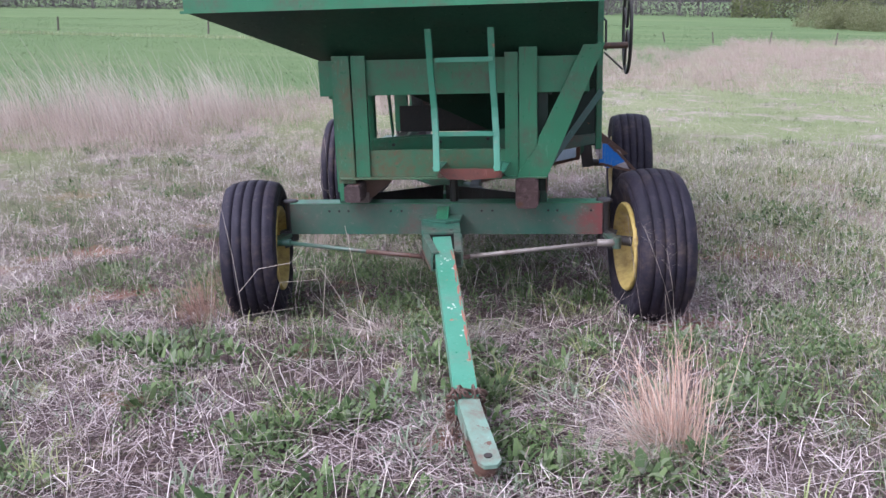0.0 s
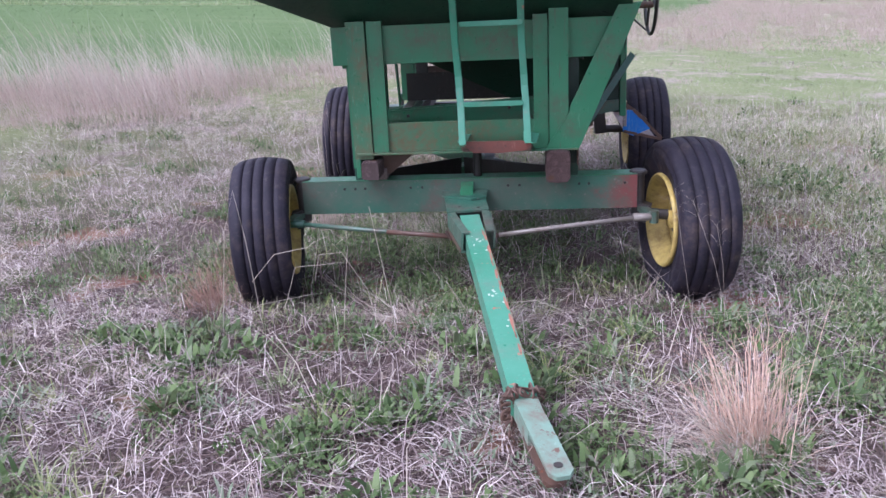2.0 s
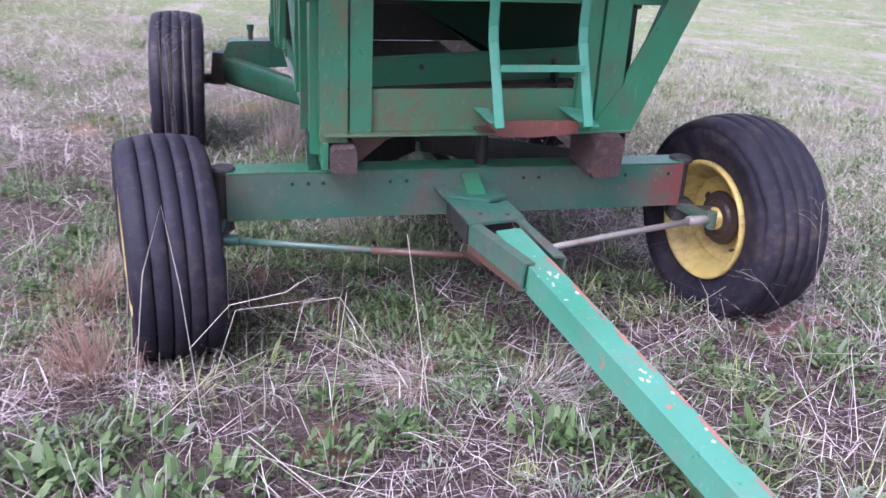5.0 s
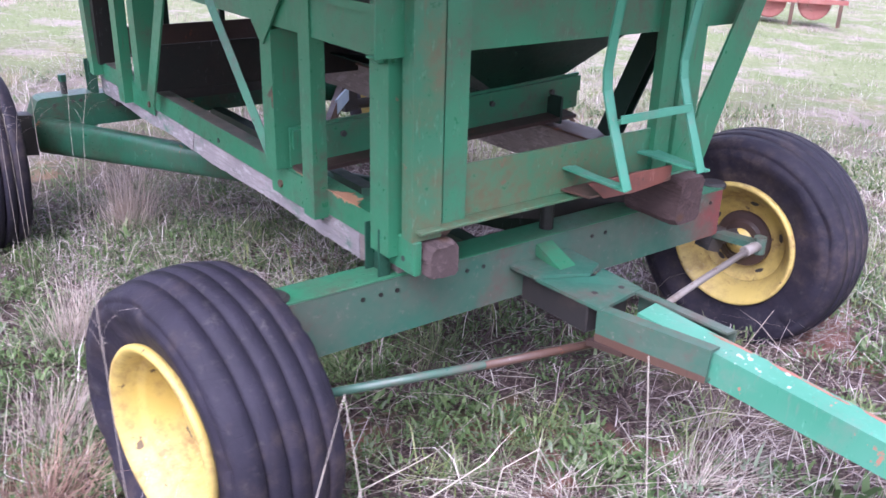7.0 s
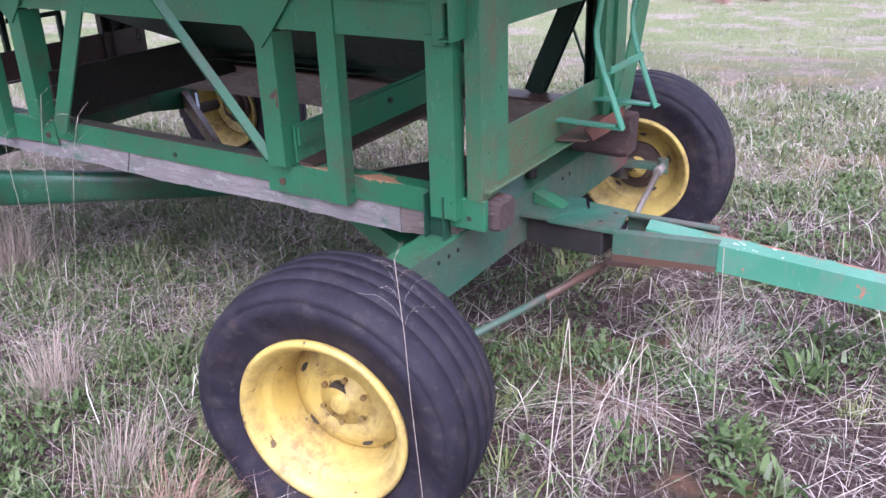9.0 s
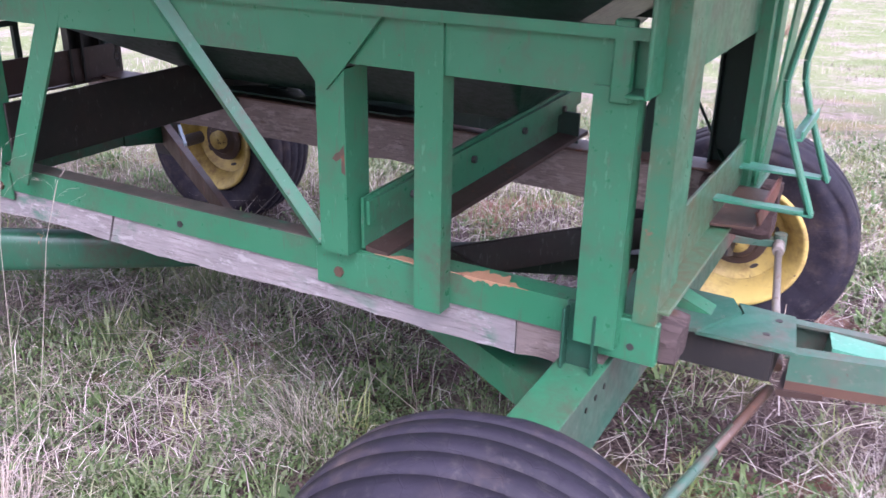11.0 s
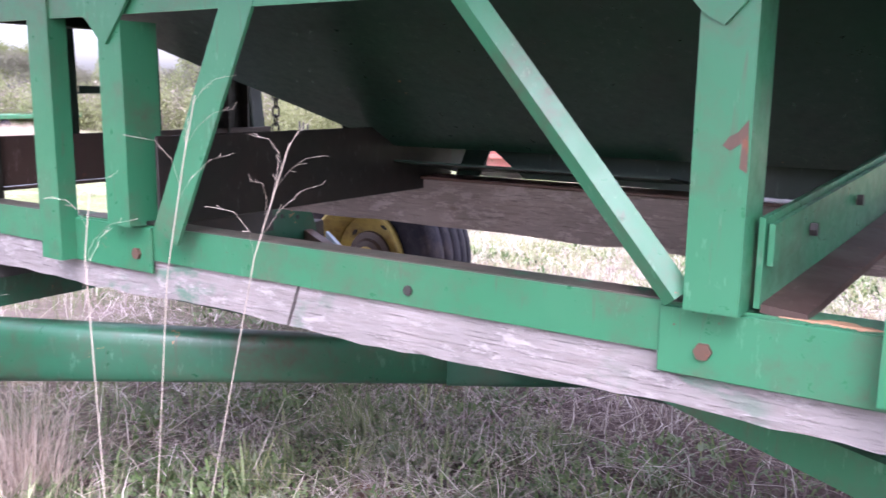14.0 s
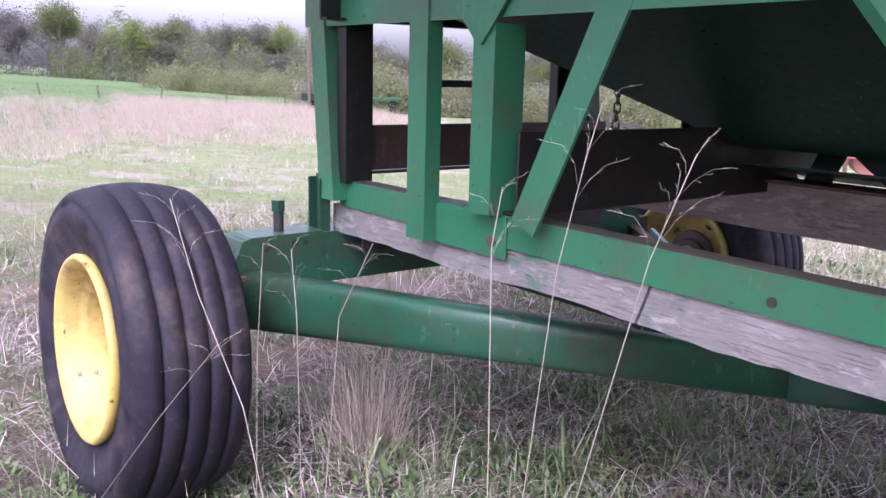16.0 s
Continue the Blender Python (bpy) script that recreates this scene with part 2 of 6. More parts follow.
STRAW = blades("dry_straw", (0.0, (0.115, 0.082, 0.080)), (0.3, (0.28, 0.215, 0.210)), (0.58, (0.43, 0.355, 0.345)), (0.8, (0.57, 0.49, 0.46)), (0.94, (0.76, 0.69, 0.645)), (1.0, (0.19, 0.11, 0.092)))
STRAW_PALE = blades("pale_straw", (0.0, (0.48, 0.42, 0.36)), (0.6, (0.68, 0.61, 0.52)), (1.0, (0.40, 0.33, 0.28)))
LITTER = blades("brown_litter", (0.0, (0.09, 0.062, 0.052)), (0.4, (0.19, 0.135, 0.11)), (0.75, (0.32, 0.245, 0.205)), (1.0, (0.13, 0.14, 0.065)))
STRAW_LONG = blades("long_dry_straw", (0.0, (0.34, 0.28, 0.23)), (0.6, (0.50, 0.44, 0.37)), (0.9, (0.62, 0.56, 0.48)), (1.0, (0.30, 0.22, 0.17)))
STRAW_TAN = blades("tan_dry_grass", (0.0, (0.50, 0.33, 0.25)), (0.5, (0.60, 0.45, 0.36)), (1.0, (0.42, 0.24, 0.17)))
STRAW_STEM = blades("seed_stalk", (0.0, (0.34, 0.29, 0.25)), (1.0, (0.44, 0.38, 0.32)))
STRAW_PINK = blades("pinkish_dry_grass", (0.0, (0.46, 0.37, 0.315)), (0.5, (0.56, 0.475, 0.415)), (1.0, (0.41, 0.31, 0.26)), sheer=0.3)
STRAW_FEATHER = blades("feathery_dry_grass", (0.0, (0.54, 0.46, 0.40)), (0.5, (0.70, 0.64, 0.56)), (1.0, (0.50, 0.39, 0.34)), sheer=0.35)
STRAW_RED = blades("reddish_dry_grass", (0.0, (0.34, 0.20, 0.15)), (0.5, (0.48, 0.335, 0.265)), (1.0, (0.27, 0.155, 0.12)), sheer=0.2)
LEAF = blades("green_weed_leaf", (0.0, (0.052, 0.086, 0.032)), (0.4, (0.099, 0.157, 0.054)), (0.75, (0.167, 0.232, 0.092)), (1.0, (0.184, 0.216, 0.140)), rough=0.5, sheer=0.25)
LEAF_GREY = blades("grey_green_leaf", (0.0, (0.12, 0.16, 0.10)), (0.6, (0.20, 0.25, 0.16)), (1.0, (0.28, 0.33, 0.23)), rough=0.6, sheer=0.2)
GRASS_BRIGHT = blades("young_grass_blade", (0.0, (0.15, 0.19, 0.055)), (0.6, (0.24, 0.275, 0.10)), (1.0, (0.32, 0.335, 0.17)), rough=0.5)
GRASS_GREEN = blades("fresh_grass_blade", (0.0, (0.085, 0.118, 0.048)), (0.6, (0.155, 0.195, 0.085)), (1.0, (0.27, 0.285, 0.17)), rough=0.5)
FIELD_GREEN = blades("green_field_blade", (0.0, (0.085, 0.14, 0.06)), (0.6, (0.12, 0.18, 0.075)), (1.0, (0.165, 0.22, 0.10)), rough=0.6)
FIELD_PALE = blades("pasture_blade", (0.0, (0.24, 0.32, 0.14)), (0.5, (0.36, 0.41, 0.22)), (1.0, (0.46, 0.46, 0.33)), rough=0.6, sheer=0.2)


def soil():
    m = Mat("soil_and_thatch", 0.95, 0, 0.1)
    fine = m.noise(70, 6, 0.75)
    t = m.mix(m.mask(fine, 0.35, 0.65), (0.030, 0.021, 0.020), (0.175, 0.125, 0.116))
    t = m.mix(m.mask(m.noise(2.2, 4, 0.6), 0.55, 0.66), t, (0.075, 0.082, 0.035))
    t = m.mix(m.mask(m.noise(1.1, 5, 0.65), 0.57, 0.64), t, (0.24, 0.12, 0.09))
    away = m.t.nodes.new("ShaderNodeVectorMath")
    away.operation = "LENGTH"
    m.t.links.new(m.co, away.inputs[0])
    far = m.mix(m.mask(m.noise(0.35, 5, 0.65), 0.35, 0.65), (0.26, 0.28, 0.155), (0.19, 0.235, 0.105))
    far = m.mix(m.mask(m.noise(1.3, 6, 0.7), 0.50, 0.61), far, (0.36, 0.305, 0.265))
    far = m.mix(m.mask(m.noise(11, 6, 0.75), 0.52, 0.66), far, (0.17, 0.195, 0.09))
    far = m.mix(m.mask(m.noise(19, 6, 0.75), 0.55, 0.68), far, (0.46, 0.43, 0.32))
    t = m.mix(m.mask(m.math("ADD", away.outputs["Value"], m.math("MULTIPLY", m.noise(0.7, 5), 6.0)), 5.0, 11.0), t, far)
    split = m.t.nodes.new("ShaderNodeSeparateXYZ")
    m.t.links.new(m.co, split.inputs[0])
    x, right = split.outputs[0], m.math("MAXIMUM", split.outputs[0], 0.0)
    edge = m.math("ADD", m.math("MULTIPLY", x, 1.25), m.math("MULTIPLY", m.math("MULTIPLY", right, right), 0.13))
    edge = m.math("ADD", edge, m.math("MULTIPLY", m.math("MAXIMUM", m.math("SUBTRACT", -4.0, x), 0.0), 0.65))
    line = m.math("SUBTRACT", split.outputs[1], m.math("MINIMUM", m.math("ADD", edge, 13.0), 33.0))
    crop = m.mix(m.noise(0.12, 4), (0.098, 0.157, 0.066), (0.145, 0.207, 0.088))
    crop = m.mix(m.math("MULTIPLY", m.mask(m.noise(0.6, 5, 0.6, (0.12, 1.0, 1.0)), 0.48, 0.70), 0.55), crop, (0.21, 0.25, 0.13))
    t = m.mix(m.mask(m.math("ADD", line, m.math("MULTIPLY", m.noise(0.8, 4), 1.5)), 0.2, 1.6), t, crop)
    m.colour(t)
    m.bump(fine, 0.9, 0.02)
    return m.m


SOIL = soil()


# ---- building tools ----
def part(name, bm, material, parent=None, label="", bevel=0.0, smooth=False, segs=1):
    """Links a bmesh as one mesh object, under a thing or a part where one is given."""
    if bevel:
        sharp = [e for e in bm.edges if len(e.link_faces) == 2 and e.calc_face_angle(0) > 0.5]
        bmesh.ops.bevel(bm, geom=sharp, offset=bevel, segments=segs, affect="EDGES", clamp_overlap=True)
    bmesh.ops.recalc_face_normals(bm, faces=bm.faces)
    data = bpy.data.meshes.new(name)
    bm.to_mesh(data)
    bm.free()
    data.materials.append(material)
    for p in data.polygons:
        p.use_smooth = smooth and len(p.vertices) <= 4
    ob = new(name, data)
    ob.parent = parent
    return tagged(ob, label)


def thing(name, place, label, category, group="", kind=""):
    ob = new(name)
    ob.empty_display_size = 0.1
    ob.matrix_world = place
    return tagged(ob, label, category, group, kind)


def box(bm, x0, x1, y0, y1, z0, z1, turn=None):
    m = Matrix.Translation(((x0 + x1) / 2, (y0 + y1) / 2, (z0 + z1) / 2))
    if turn is not None:
        m = m @ turn
    bmesh.ops.create_cube(bm, size=1, matrix=m @ Matrix.Diagonal((x1 - x0, y1 - y0, z1 - z0, 1)))
    return bm


def sweep(bm, outline, a, b, up=(0, 0, 1), scale_b=1.0):
    """An outline (side, up) drawn from a to b, closed at both ends."""
    a, b = Vector(a), Vector(b)
    way = (b - a).normalized()
    side = way.cross(Vector(up)).normalized()
    top = side.cross(way)
    rings = [[bm.verts.new(p + side * (u * s) + top * (v * s)) for u, v in outline] for p, s in ((a, 1), (b, scale_b))]
    n = len(outline)
    for i in range(n):
        bm.faces.new((rings[0][i], rings[0][(i + 1) % n], rings[1][(i + 1) % n], rings[1][i]))
    bm.faces.new(rings[0][::-1])
    bm.faces.new(rings[1])
    return bm


def fold(bm, xy, wide, deep, t, z0, z1, facing, sign):
    """An upright C section: its web faces along x or y, on the side given by sign."""
    w, d = wide / 2, deep / 2
    ring = [(-w, -d), (-w, d), (w, d), (w, -d), (w - t, -d), (w - t, d - t), (-w + t, d - t), (-w + t, -d)]
    pts = [(u, v * sign) if facing == "y" else (v * sign, u) for u, v in ring]
    lo, hi = ([bm.verts.new((xy[0] + u, xy[1] + v, z)) for u, v in pts] for z in (z0, z1))
    n = len(pts)
    for i in range(n):
        bm.faces.new((lo[i], lo[(i + 1) % n], hi[(i + 1) % n], hi[i]))
    bm.faces.new(lo)
    bm.faces.new(hi[::-1])
    return bm


def rect(w, h):
    return [(-w / 2, -h / 2), (w / 2, -h / 2), (w / 2, h / 2), (-w / 2, h / 2)]


def rounded(w, h, n=28):
    """A box section with wide round corners."""
    out = []
    for i in range(n):
        c, d = math.cos(2 * math.pi * i / n), math.sin(2 * math.pi * i / n)
        out.append((w / 2 * math.copysign(abs(c) ** 0.55, c), h / 2 * math.copysign(abs(d) ** 0.55, d)))
    return out


def circle(r, n=16):
    return [(r * math.cos(2 * math.pi * i / n), r * math.sin(2 * math.pi * i / n)) for i in range(n)]


def channel(w, h, t, flip=1):
    """A C section: web on the side +u, lips towards -u."""
    return [(flip * u, v) for u, v in ((w / 2, -h / 2), (w / 2, h / 2), (-w / 2, h / 2), (-w / 2, h / 2 - t), (w / 2 - t, h / 2 - t), (w / 2 - t, -h / 2 + t), (-w / 2, -h / 2 + t), (-w / 2, -h / 2))]


def plate(bm, corners, off):
    """A flat polygon with thickness off (a vector)."""
    off = Vector(off)
    a = [bm.verts.new(Vector(c)) for c in corners]
    b = [bm.verts.new(Vector(c) + off) for c in corners]
    n = len(a)
    bm.faces.new(a)
    bm.faces.new(b[::-1])
    for i in range(n):
        bm.faces.new((a[i], b[i], b[(i + 1) % n], a[(i + 1) % n]))
    return bm


def lathe(bm, profile, n=48, closed=True):
    """Turns a profile of (along x, radius) round the x axis."""
    rings = []
    for i in range(n):
        c, s = math.cos(2 * math.pi * i / n), math.sin(2 * math.pi * i / n)
        rings.append([bm.verts.new((x, r * c, r * s)) for x, r in profile])
    m = len(profile)
    for i in range(n):
        p, q = rings[i], rings[(i + 1) % n]
        for j in range(m if closed else m - 1):
            k = (j + 1) % m
            bm.faces.new((p[j], p[k], q[k], q[j]))
    return bm


def tube_path(bm, points, r, n=8):
    """A round rod along a line of points."""
    pts = [Vector(p) for p in points]
    rings = []
    for i, p in enumerate(pts):
        way = (pts[min(i + 1, len(pts) - 1)] - pts[max(i - 1, 0)]).normalized()
        side = way.cross(Vector((0.12, 0.2, 1))).normalized()
        top = side.cross(way)
        rings.append([bm.verts.new(p + r * (side * u + top * v)) for u, v in circle(1, n)])
    for p, q in zip(rings, rings[1:]):
        for i in range(n):
            bm.faces.new((p[i], p[(i + 1) % n], q[(i + 1) % n], q[i]))
    bm.faces.new(rings[0][::-1])
    bm.faces.new(rings[-1])
    return bm


B = bmesh.new

# ---- the wagon ----
wagon = thing("grain_wagon", pose(0, 0, 0), "old green steel grain wagon with yellow wheels on grass", "wagon")


# wheels
TYRE_W = 0.30


def tyre_profile(r):
    h, grow = TYRE_W / 2, (r - 0.212) / (0.388 - 0.212)
    grooves, outline = 5, []
    side = [(0.70, 0.212), (0.79, 0.234), (0.84, 0.262), (0.92, 0.290), (0.995, 0.314), (0.99, 0.336), (0.955, 0.341), (0.953, 0.347), (0.96, 0.352), (0.935, 0.361)]
    side = [(u, 0.212 + (v - 0.212) * grow) for u, v in side]
    outline += [(-h * u, v) for u, v in side]
    edge = h * 0.88
    for g in range(grooves):
        a = -edge + 2 * edge * (g + 0.0) / grooves + 0.004
        b = -edge + 2 * edge * (g + 1.0) / grooves - 0.004
        for x in (a, (a + b) / 2, b):
            outline.append((x, r - 0.020 * (x / edge) ** 2))
        if g < grooves - 1:
            outline += [(b + 0.0015, r - 0.014 - 0.020 * (b / edge) ** 2), (b + 0.0065, r - 0.014 - 0.020 * (b / edge) ** 2)]
    outline += [(h * u, v) for u, v in reversed(side)]
    return outline


def build_wheel(place, tyre_r):
    rim = lathe(B(), [(-0.118, 0.238), (-0.132, 0.240), (-0.141, 0.234), (-0.140, 0.225), (-0.130, 0.216), (-0.121, 0.208), (-0.088, 0.203), (-0.080, 0.198), (-0.074, 0.187), (-0.066, 0.182), (-0.010, 0.178), (0.045, 0.168), (0.052, 0.168),
                      (0.085, 0.188), (0.108, 0.198), (0.128, 0.217), (0.140, 0.225), (0.141, 0.234), (0.132, 0.240), (0.118, 0.238), (0.104, 0.212), (0.08, 0.204), (0.05, 0.190), (-0.060, 0.194), (-0.074, 0.208), (-0.104, 0.214)], 56)
    lathe(rim, [(0.034, 0.174), (0.022, 0.164), (0.012, 0.150), (-0.004, 0.128), (-0.010, 0.105), (-0.004, 0.09), (0.0, 0.055), (0.008, 0.055), (0.004, 0.09), (-0.002, 0.105), (0.006, 0.128), (0.022, 0.15), (0.032, 0.164), (0.042, 0.174)], 56)
    wheel = part("wheel", rim, YELLOW, wagon, "dented yellow steel wheel with mud stains", smooth=True)
    wheel.matrix_world = place
    rub = lathe(B(), tyre_profile(tyre_r), 144)
    for v in rub.verts:
        rr, aa = math.hypot(v.co.y, v.co.z), math.atan2(v.co.z, v.co.y)
        k = noise.noise((3.1 * math.cos(aa), 3.1 * math.sin(aa), rr * 9)) + 0.5 * noise.noise((9 * math.cos(aa), 9 * math.sin(aa), rr * 22))
        if 0.25 < rr < 0.375 and abs(v.co.x) > 0.10 and k > 0.16:
            v.co.x *= 1 - 0.05 * min(1.0, (k - 0.16) * 6)
        v.co.x += 0.0015 * noise.noise((5 * math.cos(aa), 5 * math.sin(aa), v.co.x * 30))
    part("tyre", rub, RUBBER, wheel, "worn black ribbed implement tyre with cracked sidewall", smooth=True)
    hub = lathe(B(), [(-0.040, 0.0), (-0.040, 0.022), (-0.035, 0.029), (-0.024, 0.031), (-0.020, 0.050), (-0.010, 0.054), (-0.008, 0.072), (0.014, 0.078), (0.02, 0.05), (0.09, 0.045), (0.095, 0.0)], 28, closed=False)
    part("hub", hub, YELLOW, wheel, "greasy yellow wheel hub", smooth=True)
    part("grease_ring", lathe(B(), [(0.016, 0.046), (0.016, 0.078), (0.024, 0.080), (0.034, 0.065), (0.055, 0.060), (0.060, 0.046)], 28), NUT, wheel, "greasy brown hub flange")
    part("hub_drum", lathe(B(), [(0.030, 0.046), (0.030, 0.104), (0.036, 0.110), (0.046, 0.106), (0.050, 0.080), (0.062, 0.070), (0.066, 0.046)], 28), RUST_DARK, wheel, "dark greasy drum behind the hub")
    for i in range(6):
        a = math.pi * (i + 0.3) / 3
        nut = sweep(B(), circle(0.0085, 6), (-0.020, 0.066 * math.cos(a), 0.066 * math.sin(a)), (-0.008, 0.066 * math.cos(a), 0.066 * math.sin(a)), (0, 0, 1.01))
        part("wheel_nut", nut, NUT, wheel)
    for i in range(5):
        a = 2 * math.pi * (i + 0.15) / 5
        u, v = math.cos(a), math.sin(a)
        slot = sweep(B(), [(0.017 * c, 0.007 * d) for c, d in circle(1, 12)], (0.000, 0.139 * u, 0.139 * v), (0.018, 0.137 * u, 0.137 * v), (0, u, v))
        part("slot", slot, DARK_STEEL, wheel)
    return wheel


STEER = 9.0
build_wheel(pose(-1.038, -0.007, 0.220, 20, 0, STEER) @ Matrix.Scale(0.975, 4), 0.390)
RL = build_wheel(pose(-1.110, 2.570, 0.210, 130, 2, 1.4) @ Matrix.Scale(1.01, 4), 0.414)
for p in (pose(1.080, 0.0, 0.240, 75, 0, 180 + STEER) @ Matrix.Scale(0.965, 4), pose(1.20, 2.54, 0.205, 200, 0, 180)):
    copy_thing(RL, p)

# running gear: front axle, tongue and steering
axle = part("front_axle", sweep(B(), channel(0.10, 0.165, 0.012, 1), (-0.835, 0.02, 0.392), (0.835, 0.02, 0.392)), AXLE, wagon, "box-section front axle, green paint dulled by dirt", 0.004)
for x in (-0.617, -0.563, -0.512, -0.281, -0.223, 0.205, 0.262, 0.554, 0.601, 0.775):
    part("bolt_hole", sweep(B(), circle(0.0065, 10), (x, -0.0325, 0.437), (x, -0.025, 0.437)), GRIME_SHADE, axle)
part("axle_top", box(B(), -0.834, 0.834, -0.0315, 0.0705, 0.4755, 0.4795), GREEN, axle, "bright green top of the axle", 0.0015)
for s in (-1, 1):
    king = lathe(B(), [(-0.12, 0.0), (-0.12, 0.032), (0.085, 0.032), (0.085, 0.044), (0.098, 0.044), (0.104, 0.036), (0.104, 0.0)], 20, closed=False)
    k = part("kingpin", king, DARK_STEEL, axle, "worn steel kingpin with round cap", smooth=False)
    k.matrix_world = pose(s * 0.845, 0.02, 0.385, 0, -90, 0)
    spindle = sweep(B(), rect(0.07, 0.09), (s * 0.845, 0.02, 0.285), (s * 0.90, 0.01, 0.268))
    sweep(spindle, circle(0.026, 14), (s * 0.89, 0.01, 0.27), (s * 1.06, 0.0 , 0.252))
    part("spindle", spindle, DARK_STEEL, axle, bevel=0.004)
    arm = sweep(B(), rect(0.05, 0.022), (s * 0.86, 0.01, 0.30), (s * 0.90, -0.165, 0.298))
    sweep(arm, circle(0.022, 10), (s * 0.90, -0.165, 0.27), (s * 0.90, -0.165, 0.33), (0, 1, 0))
    part("steering_arm", arm, GREEN_WORN, axle, bevel=0.003)
for s, x0 in ((-1, -0.02), (1, 0.10)):
    rod = tube_path(B(), [(x0, -0.297, 0.255), (s * 0.45, -0.232, 0.277), (s * 0.83, -0.172, 0.30)], 0.0115, 10)
    sweep(rod, circle(0.019, 10), (s * 0.80, -0.176, 0.301), (s * 0.905, -0.162, 0.298))
    part("tie_rod", rod, STEEL_PALE if s > 0 else GREEN_WORN, axle, "steel tie rod, green paint worn to rust", smooth=True)
    part("rod_sleeve", tube_path(B(), [(x0, -0.298, 0.2548), (s * (0.38 if s < 0 else 0.16), -0.2440 if s < 0 else -0.2874, 0.2726 if s < 0 else 0.2585)], 0.0124, 10), RUST, axle, smooth=True)

# hinge block of the tongue
hinge = part("tongue_hinge", plate(B(), [(-0.105, -0.12, 0.396), (0.045, -0.205, 0.398), (0.10, -0.18, 0.40), (0.120, -0.318, 0.386), (-0.074, -0.347, 0.384)], (0, 0, 0.010)), AXLE, wagon, "worn green steel tongue hinge plate", 0.002)
part("shelf_plate", plate(B(), [(-0.125, -0.03, 0.407), (0.105, -0.03, 0.409), (0.10, -0.165, 0.409), (0.03, -0.20, 0.409), (-0.115, -0.125, 0.407)], (0, 0, 0.010)), AXLE, hinge, bevel=0.002)
lug = plate(B(), [(-0.028, -0.031, 0.462), (0.034, -0.031, 0.462), (0.036, -0.138, 0.418), (-0.026, -0.138, 0.418)], (0, 0, -0.007))
for x in (-0.028, 0.029):
    plate(lug, [(x, -0.031, 0.456), (x, -0.136, 0.413), (x, -0.120, 0.413), (x, -0.031, 0.425)], (0.006, 0, 0))
part("stop_lug", lug, GREEN, hinge, "bright green stop lug welded to the axle", 0.002)
for pts in ([(-0.074, -0.335, 0.298), (-0.074, -0.335, 0.383), (0.014, -0.640, 0.372), (0.008, -0.640, 0.296)], [(0.118, -0.312, 0.298), (0.118, -0.312, 0.385), (0.152, -0.610, 0.376), (0.148, -0.605, 0.300)]):
    cheek = plate(B(), pts, (0.008, 0, 0))
    a, b = Vector(pts[1]), Vector(pts[2])
    sign = 1 if pts[0][0] < 0 else -1
    plate(cheek, [a, b, b + Vector((sign * 0.034, 0, 0.002)), a + Vector((sign * 0.034, 0, 0.002))], (0, 0, 0.007))
    low = [Vector(p) for p in (pts[0], pts[3])]
    plate(cheek, [low[0], low[1], low[1] + Vector((sign * 0.03, 0, 0)), low[0] + Vector((sign * 0.03, 0, 0))], (0, 0, -0.007))
    ck = part("hinge_cheek", cheek, AXLE, hinge, "green folded side channel of the hinge", 0.002)
    rim = [Vector(p) + Vector((-0.0015 if sign > 0 else 0.0085, 0, 0)) for p in (pts[0], pts[3])]
    part("rusty_edge", plate(B(), [rim[0] + Vector((0, 0, 0.020)), rim[1] + Vector((0, 0, 0.010)), rim[1] + Vector((0, 0, -0.009)), rim[0] + Vector((0, 0, -0.009))], (0.0012, 0, 0)), RUST, ck)
part("under_beam", plate(B(), [(-0.090, -0.32, 0.296), (0.10, -0.32, 0.296), (0.115, -0.42, 0.292), (-0.055, -0.42, 0.292)], (0, 0, -0.016)), RUST_DARK, hinge, "rusty beam below the hinge", 0.003)
part("hinge_block", box(B(), -0.075, 0.085, -0.30, -0.032, 0.30, 0.392), DARK_STEEL, hinge, bevel=0.004)
for x, y in ((-0.02, -0.27), (0.07, -0.285)):
    part("bolt_hole", sweep(B(), circle(0.009, 10), (x, y, 0.397), (x, y, 0.3995), (0, 1, 0)), DARK_STEEL, hinge)

T0, T1, TIP = Vector((0.034, -0.405, 0.382)), Vector((0.278, -1.827, 0.205)), Vector((0.377, -2.174, 0.157))
way = (T1 - T0).normalized()
tongue = part("tongue", sweep(B(), rect(0.088, 0.088), T0 + Vector((0, 0, -0.03)), T1 + Vector((0, 0, -0.03)), scale_b=0.92), GREEN_PALE, wagon, "green painted drawbar tongue, chipped to bare red primer along one edge", 0.005, segs=2)
side = way.cross(Vector((0, 0, 1))).normalized()
strip = sweep(B(), rect(0.007, 0.030), T0 + way * 0.20 - side * 0.0425 + Vector((0, 0, -0.002)), T1 - way * 0.08 - side * 0.0385 + Vector((0, 0, -0.006)))
part("worn_edge", strip, PRIMER_RED, tongue, "bare red primer along the worn edge", 0.003)
rng = random.Random(31)
